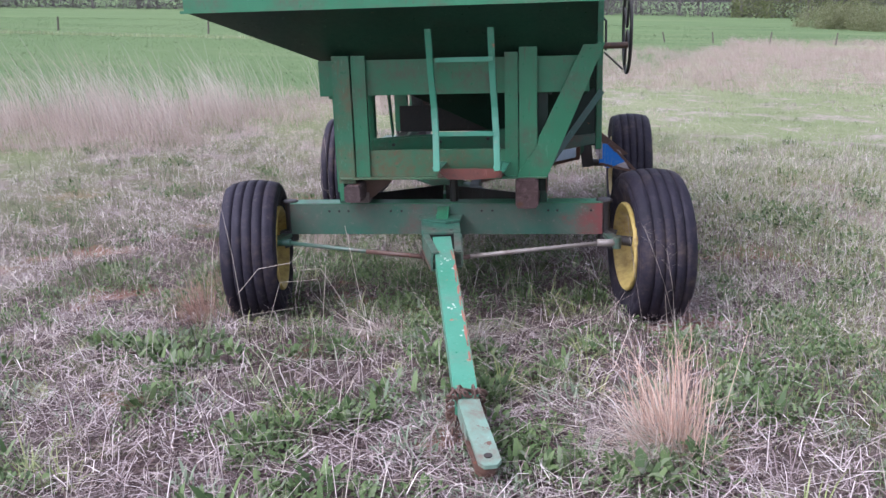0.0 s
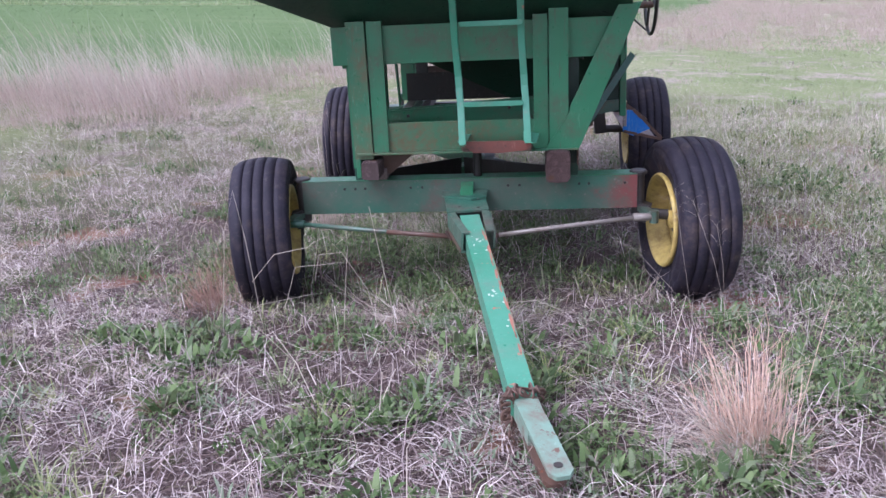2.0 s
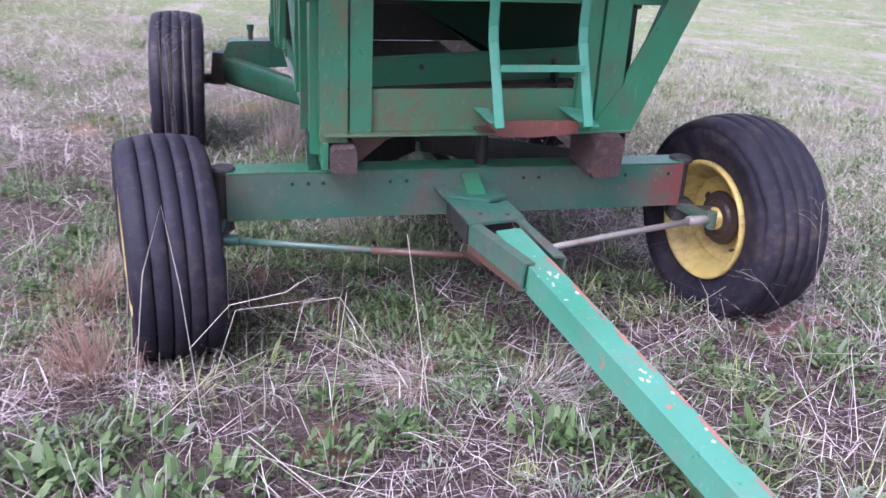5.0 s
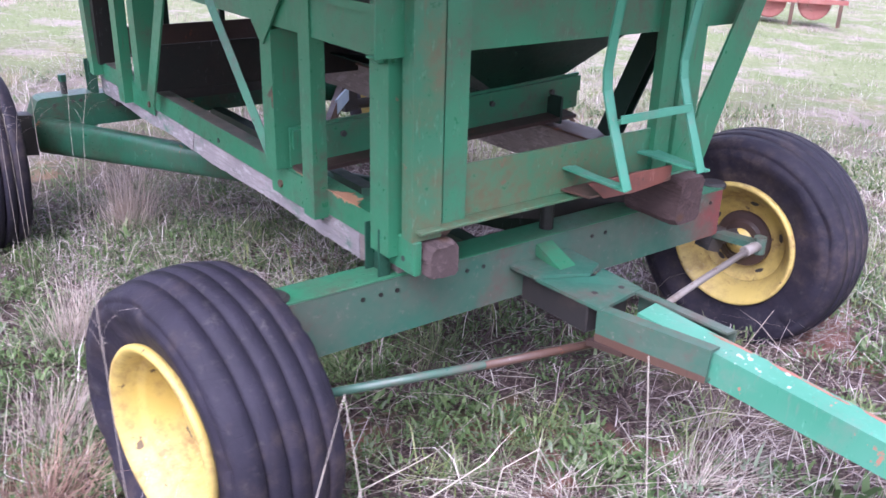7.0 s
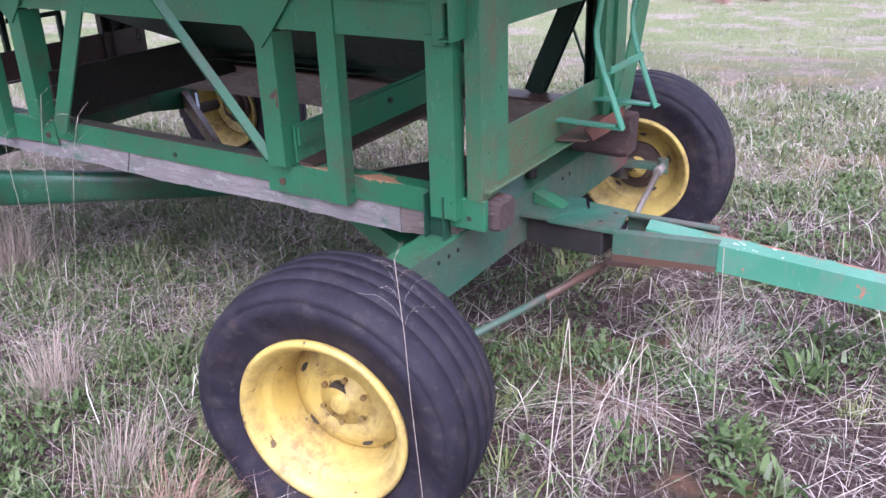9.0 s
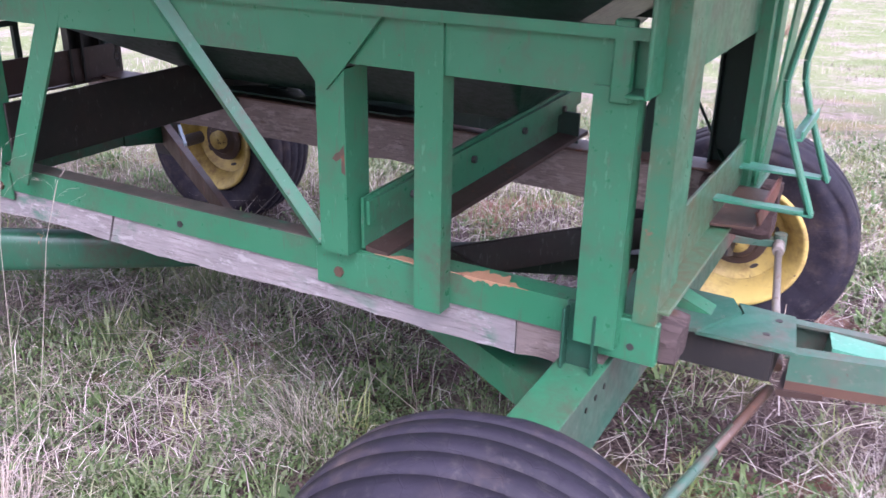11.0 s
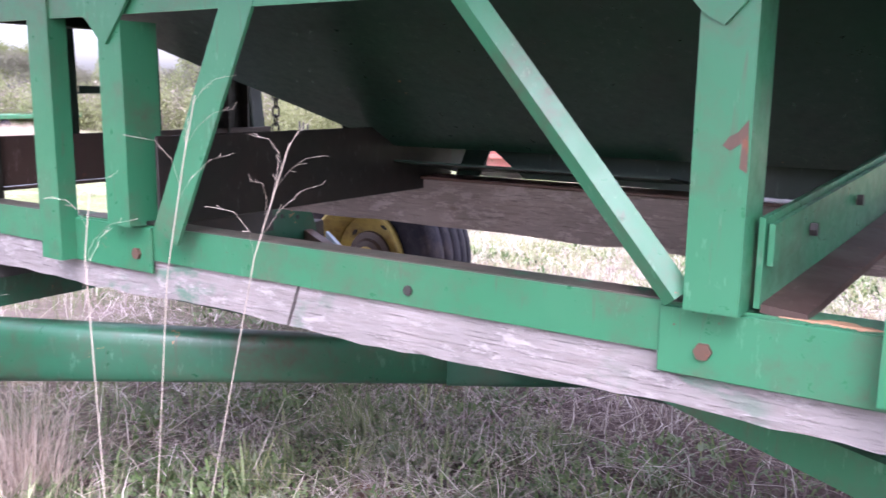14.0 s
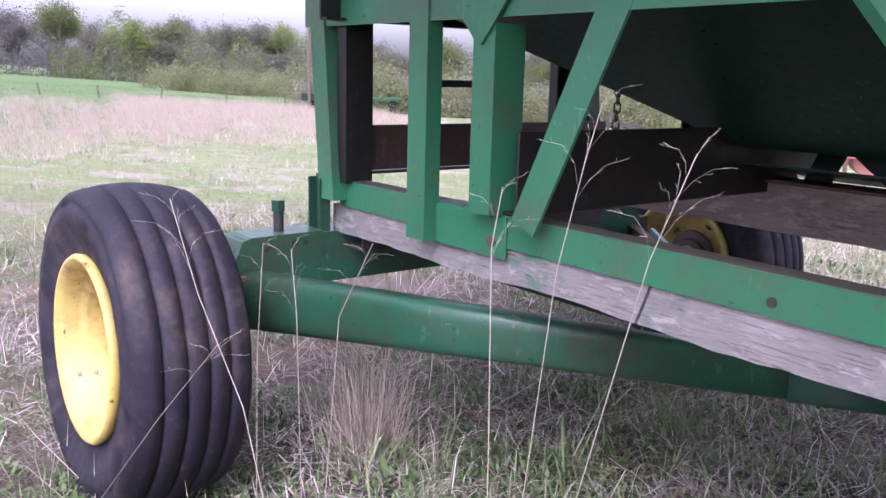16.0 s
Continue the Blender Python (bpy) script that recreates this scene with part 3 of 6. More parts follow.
for i in range(44):
    pale = i % 2 == 0
    f = rng.choice((0.16, 0.22, 0.27, 0.55, 0.72)) + rng.gauss(0, 0.022) if pale else rng.uniform(0.1, 0.92)
    across = rng.gauss(-0.004, 0.017) if pale else rng.uniform(0.034, 0.040)
    c = T0.lerp(T1, f) - side * across * (1 - 0.08 * f) + Vector((0, 0, 0.0142 - 0.0036 * f))
    size = rng.uniform(0.002, 0.0075) if pale else rng.uniform(0.018, 0.055)
    ring = []
    for k in range(7):
        a = 2 * math.pi * k / 7
        q = rng.uniform(0.6, 1.2)
        ring.append(c + way * (size * q * math.cos(a)) - side * ((size if pale else 0.0045) * q * math.sin(a)))
    part("paint_chip", plate(B(), ring, (0, 0, 0.0012)), CHIP_PALE if pale else PRIMER_RED, tongue)
nose = sweep(B(), rect(0.074, 0.07), T1 - way * 0.06 + Vector((0, 0, -0.03)), T1 + (TIP - T1) * 0.45 + Vector((0, 0, -0.03)), scale_b=0.95)
part("tongue_nose", nose, GREEN_FLAKY, tongue, "narrow tongue end with flaking green paint", 0.004)
jaw_way = (TIP - T1).normalized()
js = jaw_way.cross(Vector((0, 0, 1))).normalized()
for dz, length, mat in ((0.0, 1.0, GREEN_FLAKY), (-0.062, 0.86, RUST)):
    c0, c1 = T1 + (TIP - T1) * 0.30 + Vector((0, 0, dz)), T1 + (TIP - T1) * length + Vector((0, 0, dz))
    ring = [c0 - js * 0.036, c1 - js * 0.036, c1 + jaw_way * 0.022 - js * 0.018, c1 + jaw_way * 0.022 + js * 0.02, c1 + js * 0.036, c0 + js * 0.036]
    part("hitch_jaw", plate(B(), ring, (0, 0, 0.012)), mat, tongue, "hitch plate with a round pin hole", 0.002)
hole = T1 + (TIP - T1) * 0.93
part("pin_hole", sweep(B(), circle(0.013, 14), hole + Vector((0, 0, 0.008)), hole + Vector((0, 0, 0.0145)), (0, 1, 0)), DARK_STEEL, tongue)


def link(bm, m, r=0.013, long=0.010, wire=0.0042):
    pts = []
    for i in range(16):
        a = 2 * math.pi * i / 16
        pts.append(m @ Vector((r * math.cos(a), r * math.sin(a) + (long if math.sin(a) > 0 else -long), 0)))
    rings = []
    for i in range(16):
        way = (pts[(i + 1) % 16] - pts[i - 1]).normalized()
        u = (m.to_3x3() @ Vector((0, 0, 1))).normalized()
        v = way.cross(u)
        rings.append([bm.verts.new(pts[i] + wire * (u * c + v * s)) for c, s in circle(1, 6)])
    for i in range(16):
        p, q = rings[i], rings[(i + 1) % 16]
        for j in range(6):
            bm.faces.new((p[j], p[(j + 1) % 6], q[(j + 1) % 6], q[j]))


rng = random.Random(4)
chain = part("chain", B(), RUST, tongue, "rusty chain wrapped round the tongue")
CHAIN_AT = T1 - way * 0.02
for i in range(26):
    a = i / 25.0 * 2.15 * math.pi + 1.1
    u, v = 0.058 * math.cos(a), 0.062 * math.sin(a)
    u, v = max(-0.050, min(0.050, u * 1.3)), max(-0.049, min(0.049, v * 1.3))
    c = CHAIN_AT + side * u + Vector((0, 0, v - 0.03)) + way * (0.016 * math.sin(1.1 * a) + rng.uniform(-0.004, 0.004))
    bm = B()
    link(bm, Matrix.Translation(c) @ Euler((rng.uniform(0, 3), rng.uniform(0, 3), a)).to_matrix().to_4x4())
    part("link", bm, RUST, chain, smooth=True)
for i in range(9):
    c = CHAIN_AT + side * 0.050 + Vector((rng.uniform(-0.012, 0.012), rng.uniform(-0.015, 0.015), -0.07 - 0.021 * i * 0.7)) + way * 0.012 * i
    bm = B()
    link(bm, Matrix.Translation(c) @ Euler((1.57 + rng.uniform(-0.4, 0.4), rng.uniform(0, 3), 1.57 * (i % 2))).to_matrix().to_4x4())
    part("link", bm, RUST, chain, smooth=True)

# front bolster with its bent dark plates, reach and hounds
APEX = Vector((-0.06, 0.57, 0.41))
for s in (-1, 1):
    bar = sweep(B(), rect(0.012, 0.095), (s * 0.44, 0.045, 0.465), APEX + Vector((s * 0.012, 0, 0)))
    part("front_bolster", bar, GRIME_SHADE, wagon, "blackened flat steel bolster bar", 0.002)
    part("front_hound", sweep(B(), rect(0.105, 0.085), (s * 0.470, 0.065, 0.335), (s * 0.025, 0.90, 0.340), scale_b=0.60), GREEN if s < 0 else GREEN_DULL_SHADED, wagon, "green box-section front hound", 0.022, segs=3)
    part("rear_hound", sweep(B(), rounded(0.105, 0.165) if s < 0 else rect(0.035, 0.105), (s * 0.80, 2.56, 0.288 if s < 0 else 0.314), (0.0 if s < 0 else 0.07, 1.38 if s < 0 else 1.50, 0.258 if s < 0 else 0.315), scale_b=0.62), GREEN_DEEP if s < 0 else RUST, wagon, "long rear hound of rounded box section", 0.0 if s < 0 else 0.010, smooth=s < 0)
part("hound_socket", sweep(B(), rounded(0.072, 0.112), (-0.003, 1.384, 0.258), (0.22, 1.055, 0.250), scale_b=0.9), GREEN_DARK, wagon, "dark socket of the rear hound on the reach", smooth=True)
# Added plate: the sky's sheen on the hound's upper part, as colour.
part("sky_sheen_plate", sweep(B(), rect(0.012, 0.075), (0.775, 2.44, 0.335), (0.56, 2.19, 0.335)), SKY_SHEEN, wagon, "pale blue plate added as sky sheen on the rear hound", 0.002)
part("reach_pole", sweep(B(), rect(0.06, 0.06), (0.06, 0.05, 0.285), (0.06, 2.6, 0.285)), GREEN_DULL_SHADED, wagon, bevel=0.006)

# rear axle
rear = part("rear_axle", sweep(B(), channel(0.11, 0.15, 0.012, 1), (-0.80, 2.620, 0.415), (0.80, 2.620, 0.415)), GREEN_DEEP, wagon, "green rear axle beam with bolt holes", 0.006)
for s in (-1, 1):
    end = plate(B(), [(s * 0.812, 2.558, 0.484), (s * 0.785, 2.558, 0.494), (s * 0.56, 2.558, 0.497), (s * 0.56, 2.558, 0.337), (s * 0.80, 2.558, 0.30), (s * 0.848, 2.558, 0.37), (s * 0.840, 2.558, 0.42)], (0, 0.125, 0))
    for hx in (0.62, 0.655, 0.74):
        part("bolt_hole", sweep(B(), circle(0.009, 10), (s * hx, 2.556, 0.468 - 0.012 * (hx > 0.7)), (s * hx, 2.560, 0.468 - 0.012 * (hx > 0.7))), DARK_STEEL, rear)
    part("axle_end", end, GREEN_DEEP, rear, bevel=0.008)
    part("axle_stub", sweep(B(), circle(0.03, 14), (s * 0.86, 2.620, 0.26), (s * 1.08, 2.620, 0.255)), DARK_STEEL, rear)
    part("axle_drop", sweep(B(), rect(0.09, 0.09), (s * 0.88, 2.620, 0.23), (s * 0.86, 2.620, 0.42), (0, 1, 0)), DARK_STEEL, rear, bevel=0.005)
    pin = sweep(B(), circle(0.015, 10), (s * 0.675, 2.615, 0.48), (s * 0.675, 2.615, 0.575), (0, 1, 0))
    stop = part("stop_pin", pin, DARK_STEEL, rear, bevel=0.002)
    part("pin_cap", sweep(B(), circle(0.021, 6), (s * 0.675, 2.615, 0.555), (s * 0.675, 2.615, 0.587), (0, 1, 0)), GREEN_DARK, stop, "green six-sided pin cap", 0.002)
rear.location = (0, 0, -0.035)
part("rear_bolster", sweep(B(), channel(0.08, 0.08, 0.01), (-0.49, 2.490, 0.45), (0.50, 2.490, 0.45)), DARK_STEEL, wagon, bevel=0.003)

# the stakes that hold the box on the bolsters
for x, y, o in ((-0.528, 0.02, -1), (0.517, 0.01, 1), (-0.531, 2.61, -1), (0.53, 2.61, 1)):
    st = B()
    box(st, x - 0.006, x + 0.006, y - 0.035, y + 0.035, 0.44, 0.621)
    for dy in (-0.035, 0.029):
        box(st, min(x, x + o * 0.032), max(x, x + o * 0.032), y + dy, y + dy + 0.006, 0.45, 0.612)
    part("stake", st, GREEN_DARK, wagon, "dirty green steel stake pocket, darkened for shade", 0.002)

# ---- box frame: rails, timber sills and posts ----
for s, face in ((-1, -0.511), (1, 0.548)):
    if s < 0:
        rail = sweep(B(), channel(0.06, 0.074, 0.007, -1), (-0.481, -0.09, 0.573), (-0.481, 2.545, 0.573))
    else:
        rail = box(B(), 0.430, 0.548, -0.10, 2.55, 0.640, 0.649)
        box(rail, 0.541, 0.548, -0.10, 2.55, 0.545, 0.640)
    side_rail = part("side_rail", rail, GREEN if s < 0 else RUST, wagon, "green channel rail chipped to orange primer on top" if s < 0 else "rusty steel angle rail", 0.0025)
    for y, z in ((0.624, 0.550), (1.133, 0.563), (1.845, 0.540)):
        part("bolt_hole", sweep(B(), circle(0.009, 10), (face + s * 0.0005, y, z), (face + s * 0.004, y, z)), DARK_STEEL, side_rail)
    for y0, y1 in ((0.36, 0.690), (1.80, 2.10)):
        fish = box(B(), min(face, face + s * 0.007), max(face, face + s * 0.007), y0, y1, 0.508, 0.606)
        fp = part("joint_plate", fish, GREEN, side_rail, bevel=0.002)
        part("bolt", sweep(B(), circle(0.013, 6), (face + s * 0.006, (0.624 if y0 < 1 else 1.845), 0.548), (face + s * 0.014, (0.624 if y0 < 1 else 1.845), 0.548)), RUST, fp)
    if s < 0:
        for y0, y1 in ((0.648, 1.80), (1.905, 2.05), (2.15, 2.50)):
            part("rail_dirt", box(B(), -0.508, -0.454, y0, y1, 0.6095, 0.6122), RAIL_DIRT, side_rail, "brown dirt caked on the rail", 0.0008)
    x0, x1 = (-0.502, -0.400) if s < 0 else (0.445, 0.520)
    ztop = 0.533 if s < 0 else 0.640
    mat = WOOD_PALE if s < 0 else WOOD_BROWN
    for n, (ya, yb) in enumerate(((-0.02, 0.175), (0.178, 1.420), (1.428, 2.60)) if s < 0 else ((-0.02, 2.60),)):
        bm = B()
        cut = -0.030 if n == 1 else 0.0
        cut2 = -0.030 if n == 2 else 0.0
        steps = 28
        rows = []
        for i in range(steps + 1):
            f = i / steps
            yl, yh = ya + (yb - ya) * f, ya + cut2 + (yb + cut - ya - cut2) * f
            w = [0.005 * noise.noise((yl * 5, k * 7.3, s * 3.0)) for k in range(4)]
            zb = (0.452 if s < 0 else 0.498) + 0.015 * noise.noise((yl * 2.2, 9.1, s)) + 0.007 * noise.noise((yl * 14, 2.1, s))
            rows.append([bm.verts.new(v) for v in ((x0 + w[0], yl, zb), (x1 + w[1], yl, zb), (x1 + w[2], yh, ztop), (x0 + w[3] * 0.6, yh, ztop))])
        for p, q in zip(rows, rows[1:]):
            for i in range(4):
                bm.faces.new((p[i], p[(i + 1) % 4], q[(i + 1) % 4], q[i]))
        bm.faces.new(rows[0][::-1])
        bm.faces.new(rows[-1])
        part("timber_sill", bm, WOOD_MID if s < 0 and n == 0 else mat, wagon, "grey weathered timber sill split across" if s < 0 else "brown weathered timber sill with knots", 0.003)

# dark, crumbling front ends of both sills
for x0, x1, y0, z0, z1 in ((-0.500, -0.412, -0.165, 0.508, 0.600), (0.388, 0.506, -0.190, 0.478, 0.634)):
    bm = B()
    rows = []
    for i in range(9):
        y = y0 + (0.02 - y0) * i / 8
        ring = []
        for k in range(24):
            a = 2 * math.pi * (k + 0.5) / 24
            u, v = math.cos(a), math.sin(a)
            m = max(abs(u), abs(v)) ** 0.95 * (1.06 if i == 0 else 1.0)
            w = (0.11 if x0 < 0 else 0.05) * noise.noise((u * 2.2 + x0 * 9, v * 2.2, y * 16))
            ring.append(bm.verts.new(((x0 + x1) / 2 + (x1 - x0) / 2 * u / m * (1 + w), y + 0.010 * noise.noise((u, v, x0 * 3)) * (i == 0), (z0 + z1) / 2 + (z1 - z0) / 2 * v / m * (1 + w))))
        rows.append(ring)
    for p, q in zip(rows, rows[1:]):
        for k in range(24):
            bm.faces.new((p[k], p[(k + 1) % 24], q[(k + 1) % 24], q[k]))
    bm.faces.new(rows[0][::-1])
    bm.faces.new(rows[-1])
    part("sill_end", bm, WOOD_END if x0 < 0 else WOOD_ROT, wagon, "dark rotten end of the timber sill", 0.002)
part("sill_gusset", plate(B(), [(-0.43, 0.0, 0.50), (-0.38, 0.0, 0.505), (-0.265, 0.0, 0.60), (-0.43, 0.0, 0.615)], (0, 0.008, 0)), RUST, wagon, "rusty plate beside the sill end", 0.002)
part("king_bolt", sweep(B(), circle(0.022, 12), (0.055, 0.02, 0.47), (0.055, 0.02, 0.60), (0, 1, 0)), GRIME_SHADE, wagon, "dark upright king bolt")

# flaked paint on the rail top
rng = random.Random(9)
flake = B()
def patch(y):
    """How far the flaked patch reaches, 0 to 1, along the rail."""
    wide = max(0.0, 1 - abs(y - 0.245) / 0.075) + 0.35 * max(0.0, 1 - abs(y - 0.455) / 0.05)
    return min(1.0, 1.8 * wide)


edge = [(-0.512, 0.15 + 0.38 * i / 90, 0.6105 - 0.011 * patch(0.15 + 0.38 * i / 90) * max(0.0, noise.noise((i * 0.23, 3.3, 0)) + 0.6 * noise.noise((i * 0.8, 1.3, 0)) + 0.35) - 0.0004) for i in range(91)]
top = [(-0.5115 + 0.050 * patch(0.15 + 0.38 * i / 90) * (0.75 + 0.5 * noise.noise((i * 0.31, 8.1, 0))), 0.15 + 0.38 * i / 90, 0.6105) for i in range(91)]
lo = [flake.verts.new((x - 0.0008, y, z)) for x, y, z in edge]
mid = [flake.verts.new((-0.5125, y, 0.6112)) for _, y, _ in edge]
hi = [flake.verts.new((x, y, 0.6115)) for x, y, _ in top]
for i in range(90):
    flake.faces.new((lo[i], lo[i + 1], mid[i + 1], mid[i]))
    flake.faces.new((mid[i], mid[i + 1], hi[i + 1], hi[i]))
part("flaked_patch", flake, PRIMER, wagon, "orange primer where the green paint flaked off")


def end_frame(back):
    """The post frame of the front, or its mirror image at the back."""
    def Y(y):
        return 2.40 - y if back else y
    o = 1 if back else -1
    # Rear posts and beam have shade painted in: near-black in place of green.
    mat = GRIME_SHADE if back else GREEN
    bm = B()
    box(bm, -0.520, 0.545, *sorted((Y(-0.092), Y(-0.100))), 0.640 if back else 0.636, 0.770 if back else 0.776)
    box(bm, -0.520, 0.545, *sorted((Y(-0.092), Y(-0.145))), 0.628, 0.637)
    part("end_sill", bm, RUST_DARK if back else GREEN_SCUFFED, wagon, "scuffed green sill with a folded lip", 0.002)
    bm = B()
    box(bm, -0.612, 0.755, *sorted((Y(-0.078), Y(-0.086))), 1.054, 1.232)
    box(bm, -0.612, 0.755, *sorted((Y(-0.078), Y(-0.045))), 1.054, 1.061)
    part("end_beam", bm, mat, wagon, "wide green cross beam", 0.002)
    for xa, xb, ya, za, zb in ((-0.435, -0.364, -0.117, 0.632, 1.255), (0.337, 0.403, -0.117, 0.632, 1.256), (0.409, 0.498, -0.128, 0.634, 1.280)):
        if back and xa < 0:
            continue
        if back:
            xa, xb = xa - 0.055, xb - 0.055
        p = fold(B(), ((xa + xb) / 2, Y(ya + 0.0175)), xb - xa, 0.035, 0.007, za, zb, "y", o)
        part("corner_post", p, mat, wagon, "scratched green folded steel post", 0.003)
    col = sweep(B(), rect(0.088, 0.046), (-0.487, Y(-0.101), 0.606), (-0.489, Y(-0.101), 1.256), (0, 1, 0))
    part("corner_column", col, mat if back else GREEN_SCUFFED, wagon, "scratched green box-section corner column", 0.012, segs=2)
    if back:
        return
    foot = box(B(), -0.527, -0.504, *sorted((Y(-0.130), Y(0.012))), 0.515, 0.607)
    pf = part("post_foot", foot, mat, wagon, "green box foot of the corner post", 0.003)
    part("bolt_hole", sweep(B(), circle(0.008, 10), (-0.5275, Y(-0.079), 0.549), (-0.5255, Y(-0.079), 0.549), (0, 0, 1)), DARK_STEEL, pf)
    brace = plate(B(), [(0.385, Y(-0.134), 0.632), (0.545, Y(-0.134), 0.630), (0.560, Y(-0.134), 0.66), (0.825, Y(-0.134), 1.292), (0.722, Y(-0.134), 1.285), (0.505, Y(-0.134), 0.835), (0.50, Y(-0.134), 0.80)], (0, -0.008 * o, 0))
    part("corner_brace", brace, mat, wagon, "slanting green corner brace plate", 0.002)
    thin = sweep(B(), rect(0.032, 0.008), (0.50, Y(-0.05), 0.60), (0.84, Y(0.30), 1.02), (0, 1, 0))
    part("thin_brace", thin, GREEN_DARK, wagon)


end_frame(False)
end_frame(True)

# left and right side frames
for s, face in ((-1, -0.550), (1, 0.545)):
    # The far frame repeats the near green, darkened for its shaded side.
    mat = GREEN if s < 0 else GREEN_DULL_SHADED
    prof = [(0.0, -0.0525), (0.0, 0.0525), (0.032, 0.0525), (0.032, 0.074), (0.026, 0.074), (0.026, 0.0595), (-0.008, 0.0595), (-0.008, -0.0525)]
    web = sweep(B(), [(-u, v) for u, v in prof] if s < 0 else prof, (face, -0.072, 1.0945), (face, 2.68, 1.0945))
    part("side_beam", web, mat, wagon, "green side beam with a folded top lip", 0.002)
    if s > 0:
        part("leaning_post", sweep(B(), channel(0.075, 0.045, 0.006), (0.535, 0.248, 0.649), (0.535, 0.070, 1.06), (1, 0, 0)), mat, wagon, "leaning green post on the far side, darkened for shade", 0.002)
    for ya, yb, za, zb, deep in ((-0.055, 0.030, 0.548, 1.06, 0.05), *(((0.335, 0.400, 0.526, 1.150, 0.045),) if s < 0 else ()), (2.062, 2.138, 0.512, 1.10, 0.045), (2.535, 2.615, 0.555, 1.08, 0.05)):
        p = fold(B(), (face - s * (deep / 2 - 0.006), (ya + yb) / 2), yb - ya, deep, 0.006, za, zb, "x", s)
        if ya > 2.4:
            for v in p.verts:
                v.co.y += 0.11 * (v.co.z - 0.555) - 0.029
        part("side_post", p, mat, wagon, "green folded steel side post", 0.003)
    for yc, d in ((0.608, 1), (1.852, -1)):
        p = fold(B(), (face - s * 0.038, yc), 0.074, 0.088, 0.006, 0.612, 1.03, "x", s)
        post = part("gusset_post", p, mat, wagon, "green gusset post with a chip to red primer", 0.003)
        g = plate(B(), [(face + s * 0.006, yc - 0.140, 1.148), (face + s * 0.006, yc + 0.180, 1.148), (face + s * 0.006, yc + 0.050, 1.020), (face + s * 0.006, yc + 0.030, 0.998), (face + s * 0.006, yc + 0.004, 0.984), (face + s * 0.006, yc - 0.044, 1.036)], (s * 0.007, 0, 0))
        part("gusset", g, mat, post, bevel=0.002)
        if s < 0 and d > 0:
            chip = plate(B(), [(face - 0.0062, yc - 0.026, 0.838), (face - 0.0062, yc - 0.012, 0.828), (face - 0.0062, yc - 0.002, 0.834), (face - 0.0062, yc - 0.010, 0.846), (face - 0.0062, yc - 0.020, 0.851), (face - 0.0062, yc - 0.033, 0.868), (face - 0.0062, yc - 0.035, 0.80), (face - 0.0062, yc - 0.025, 0.806)], (-0.001, 0, 0))
            part("paint_chip", chip, RUST, post, "red-brown chip in the paint")
    part("diagonal_strut", sweep(B(), [(-0.024, -0.005), (0.0, 0.011), (0.024, -0.005), (0.021, -0.009), (0.0, 0.005), (-0.021, -0.009)], (face + s * 0.012, 1.105 if s < 0 else 0.77, 1.165), (face - s * 0.016, 0.660 if s < 0 else 0.53, 0.622 if s < 0 else 0.65), (s, 0, 0)), mat, wagon, "thin angle-iron diagonal strut", 0.001)
    part("diagonal_leg", sweep(B(), rect(0.075, 0.008), (face - s * 0.004, 1.452, 1.125), (face + s * 0.006, 1.700, 0.604), (1, 0, 0)), mat, wagon, "wide flat diagonal leg", 0.002)
    sleeve = box(B(), *sorted((face + s * 0.006, face + s * 0.028)), -0.045, -0.006, 1.035, 1.180)
    part("corner_sleeve", sleeve, mat, wagon, bevel=0.004)

# cross members under the hopper
A, Z = Vector((-0.515, 0.555, 0)), Vector((0.60, 0.48, 0))
up = [Vector((0, 0, z)) for z in (0.618, 0.740, 0.690, 0.815)]
bm = plate(B(), [A + up[0], Z + up[2], Z + up[3], A + up[1]], (0, 0.008, 0))
part("cross_member", bm, GREEN, wagon, "folded steel cross member", 0.002)
bm = plate(B(), [A + Vector((0.005, -0.012, 0.676)), Z + Vector((0, -0.012, 0.752)), Z + Vector((0, -0.012, 0.806)), A + Vector((0.005, -0.012, 0.732))], (0, 0.008, 0))
part("cross_strip", bm, GREEN, wagon, "bolted green strip along the cross member", 0.002)
bm = plate(B(), [A + Vector((0.005, 0, 0.612)), Z + Vector((-0.06, 0, 0.676)), Z + Vector((-0.06, -0.065, 0.670)), A + Vector((0.005, -0.060, 0.606))], (0, 0, 0.012))
part("cross_flange", bm, RUST_DARK, wagon, "rusty lower flange", 0.002)
for f in (0.15, 0.4, 0.65, 0.88):
    p = A.lerp(Z, f) + Vector((0, -0.014, 0.697 + 0.07 * f))
    part("cross_bolt", sweep(B(), circle(0.010, 6), p, p + Vector((0, -0.010, 0)), (0, 0, 1)), DARK_STEEL, wagon)
# The hopper's shade is put into this member's near-black colour.
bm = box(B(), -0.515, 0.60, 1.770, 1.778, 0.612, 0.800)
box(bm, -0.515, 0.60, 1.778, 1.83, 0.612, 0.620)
part("cross_member", bm, GRIME_SHADE, wagon, "folded rear cross member, blackened for shade", 0.002)

# ---- hopper ----
TOP = [(-1.115, -0.50), (0.77, -0.50), (0.77, 2.98), (-1.115, 2.98)]
MID = [(-0.25, 0.30), (0.80, 0.30), (0.80, 2.25), (-0.25, 2.25)]
LOW = [(0.30, 0.55), (0.47, 0.55), (0.47, 1.78), (0.30, 1.78)]
hop = B()
rings = [[hop.verts.new((x, y, z)) for x, y in some] for some, z in ((LOW, 0.745), (MID, 1.04), (TOP, 1.49))]
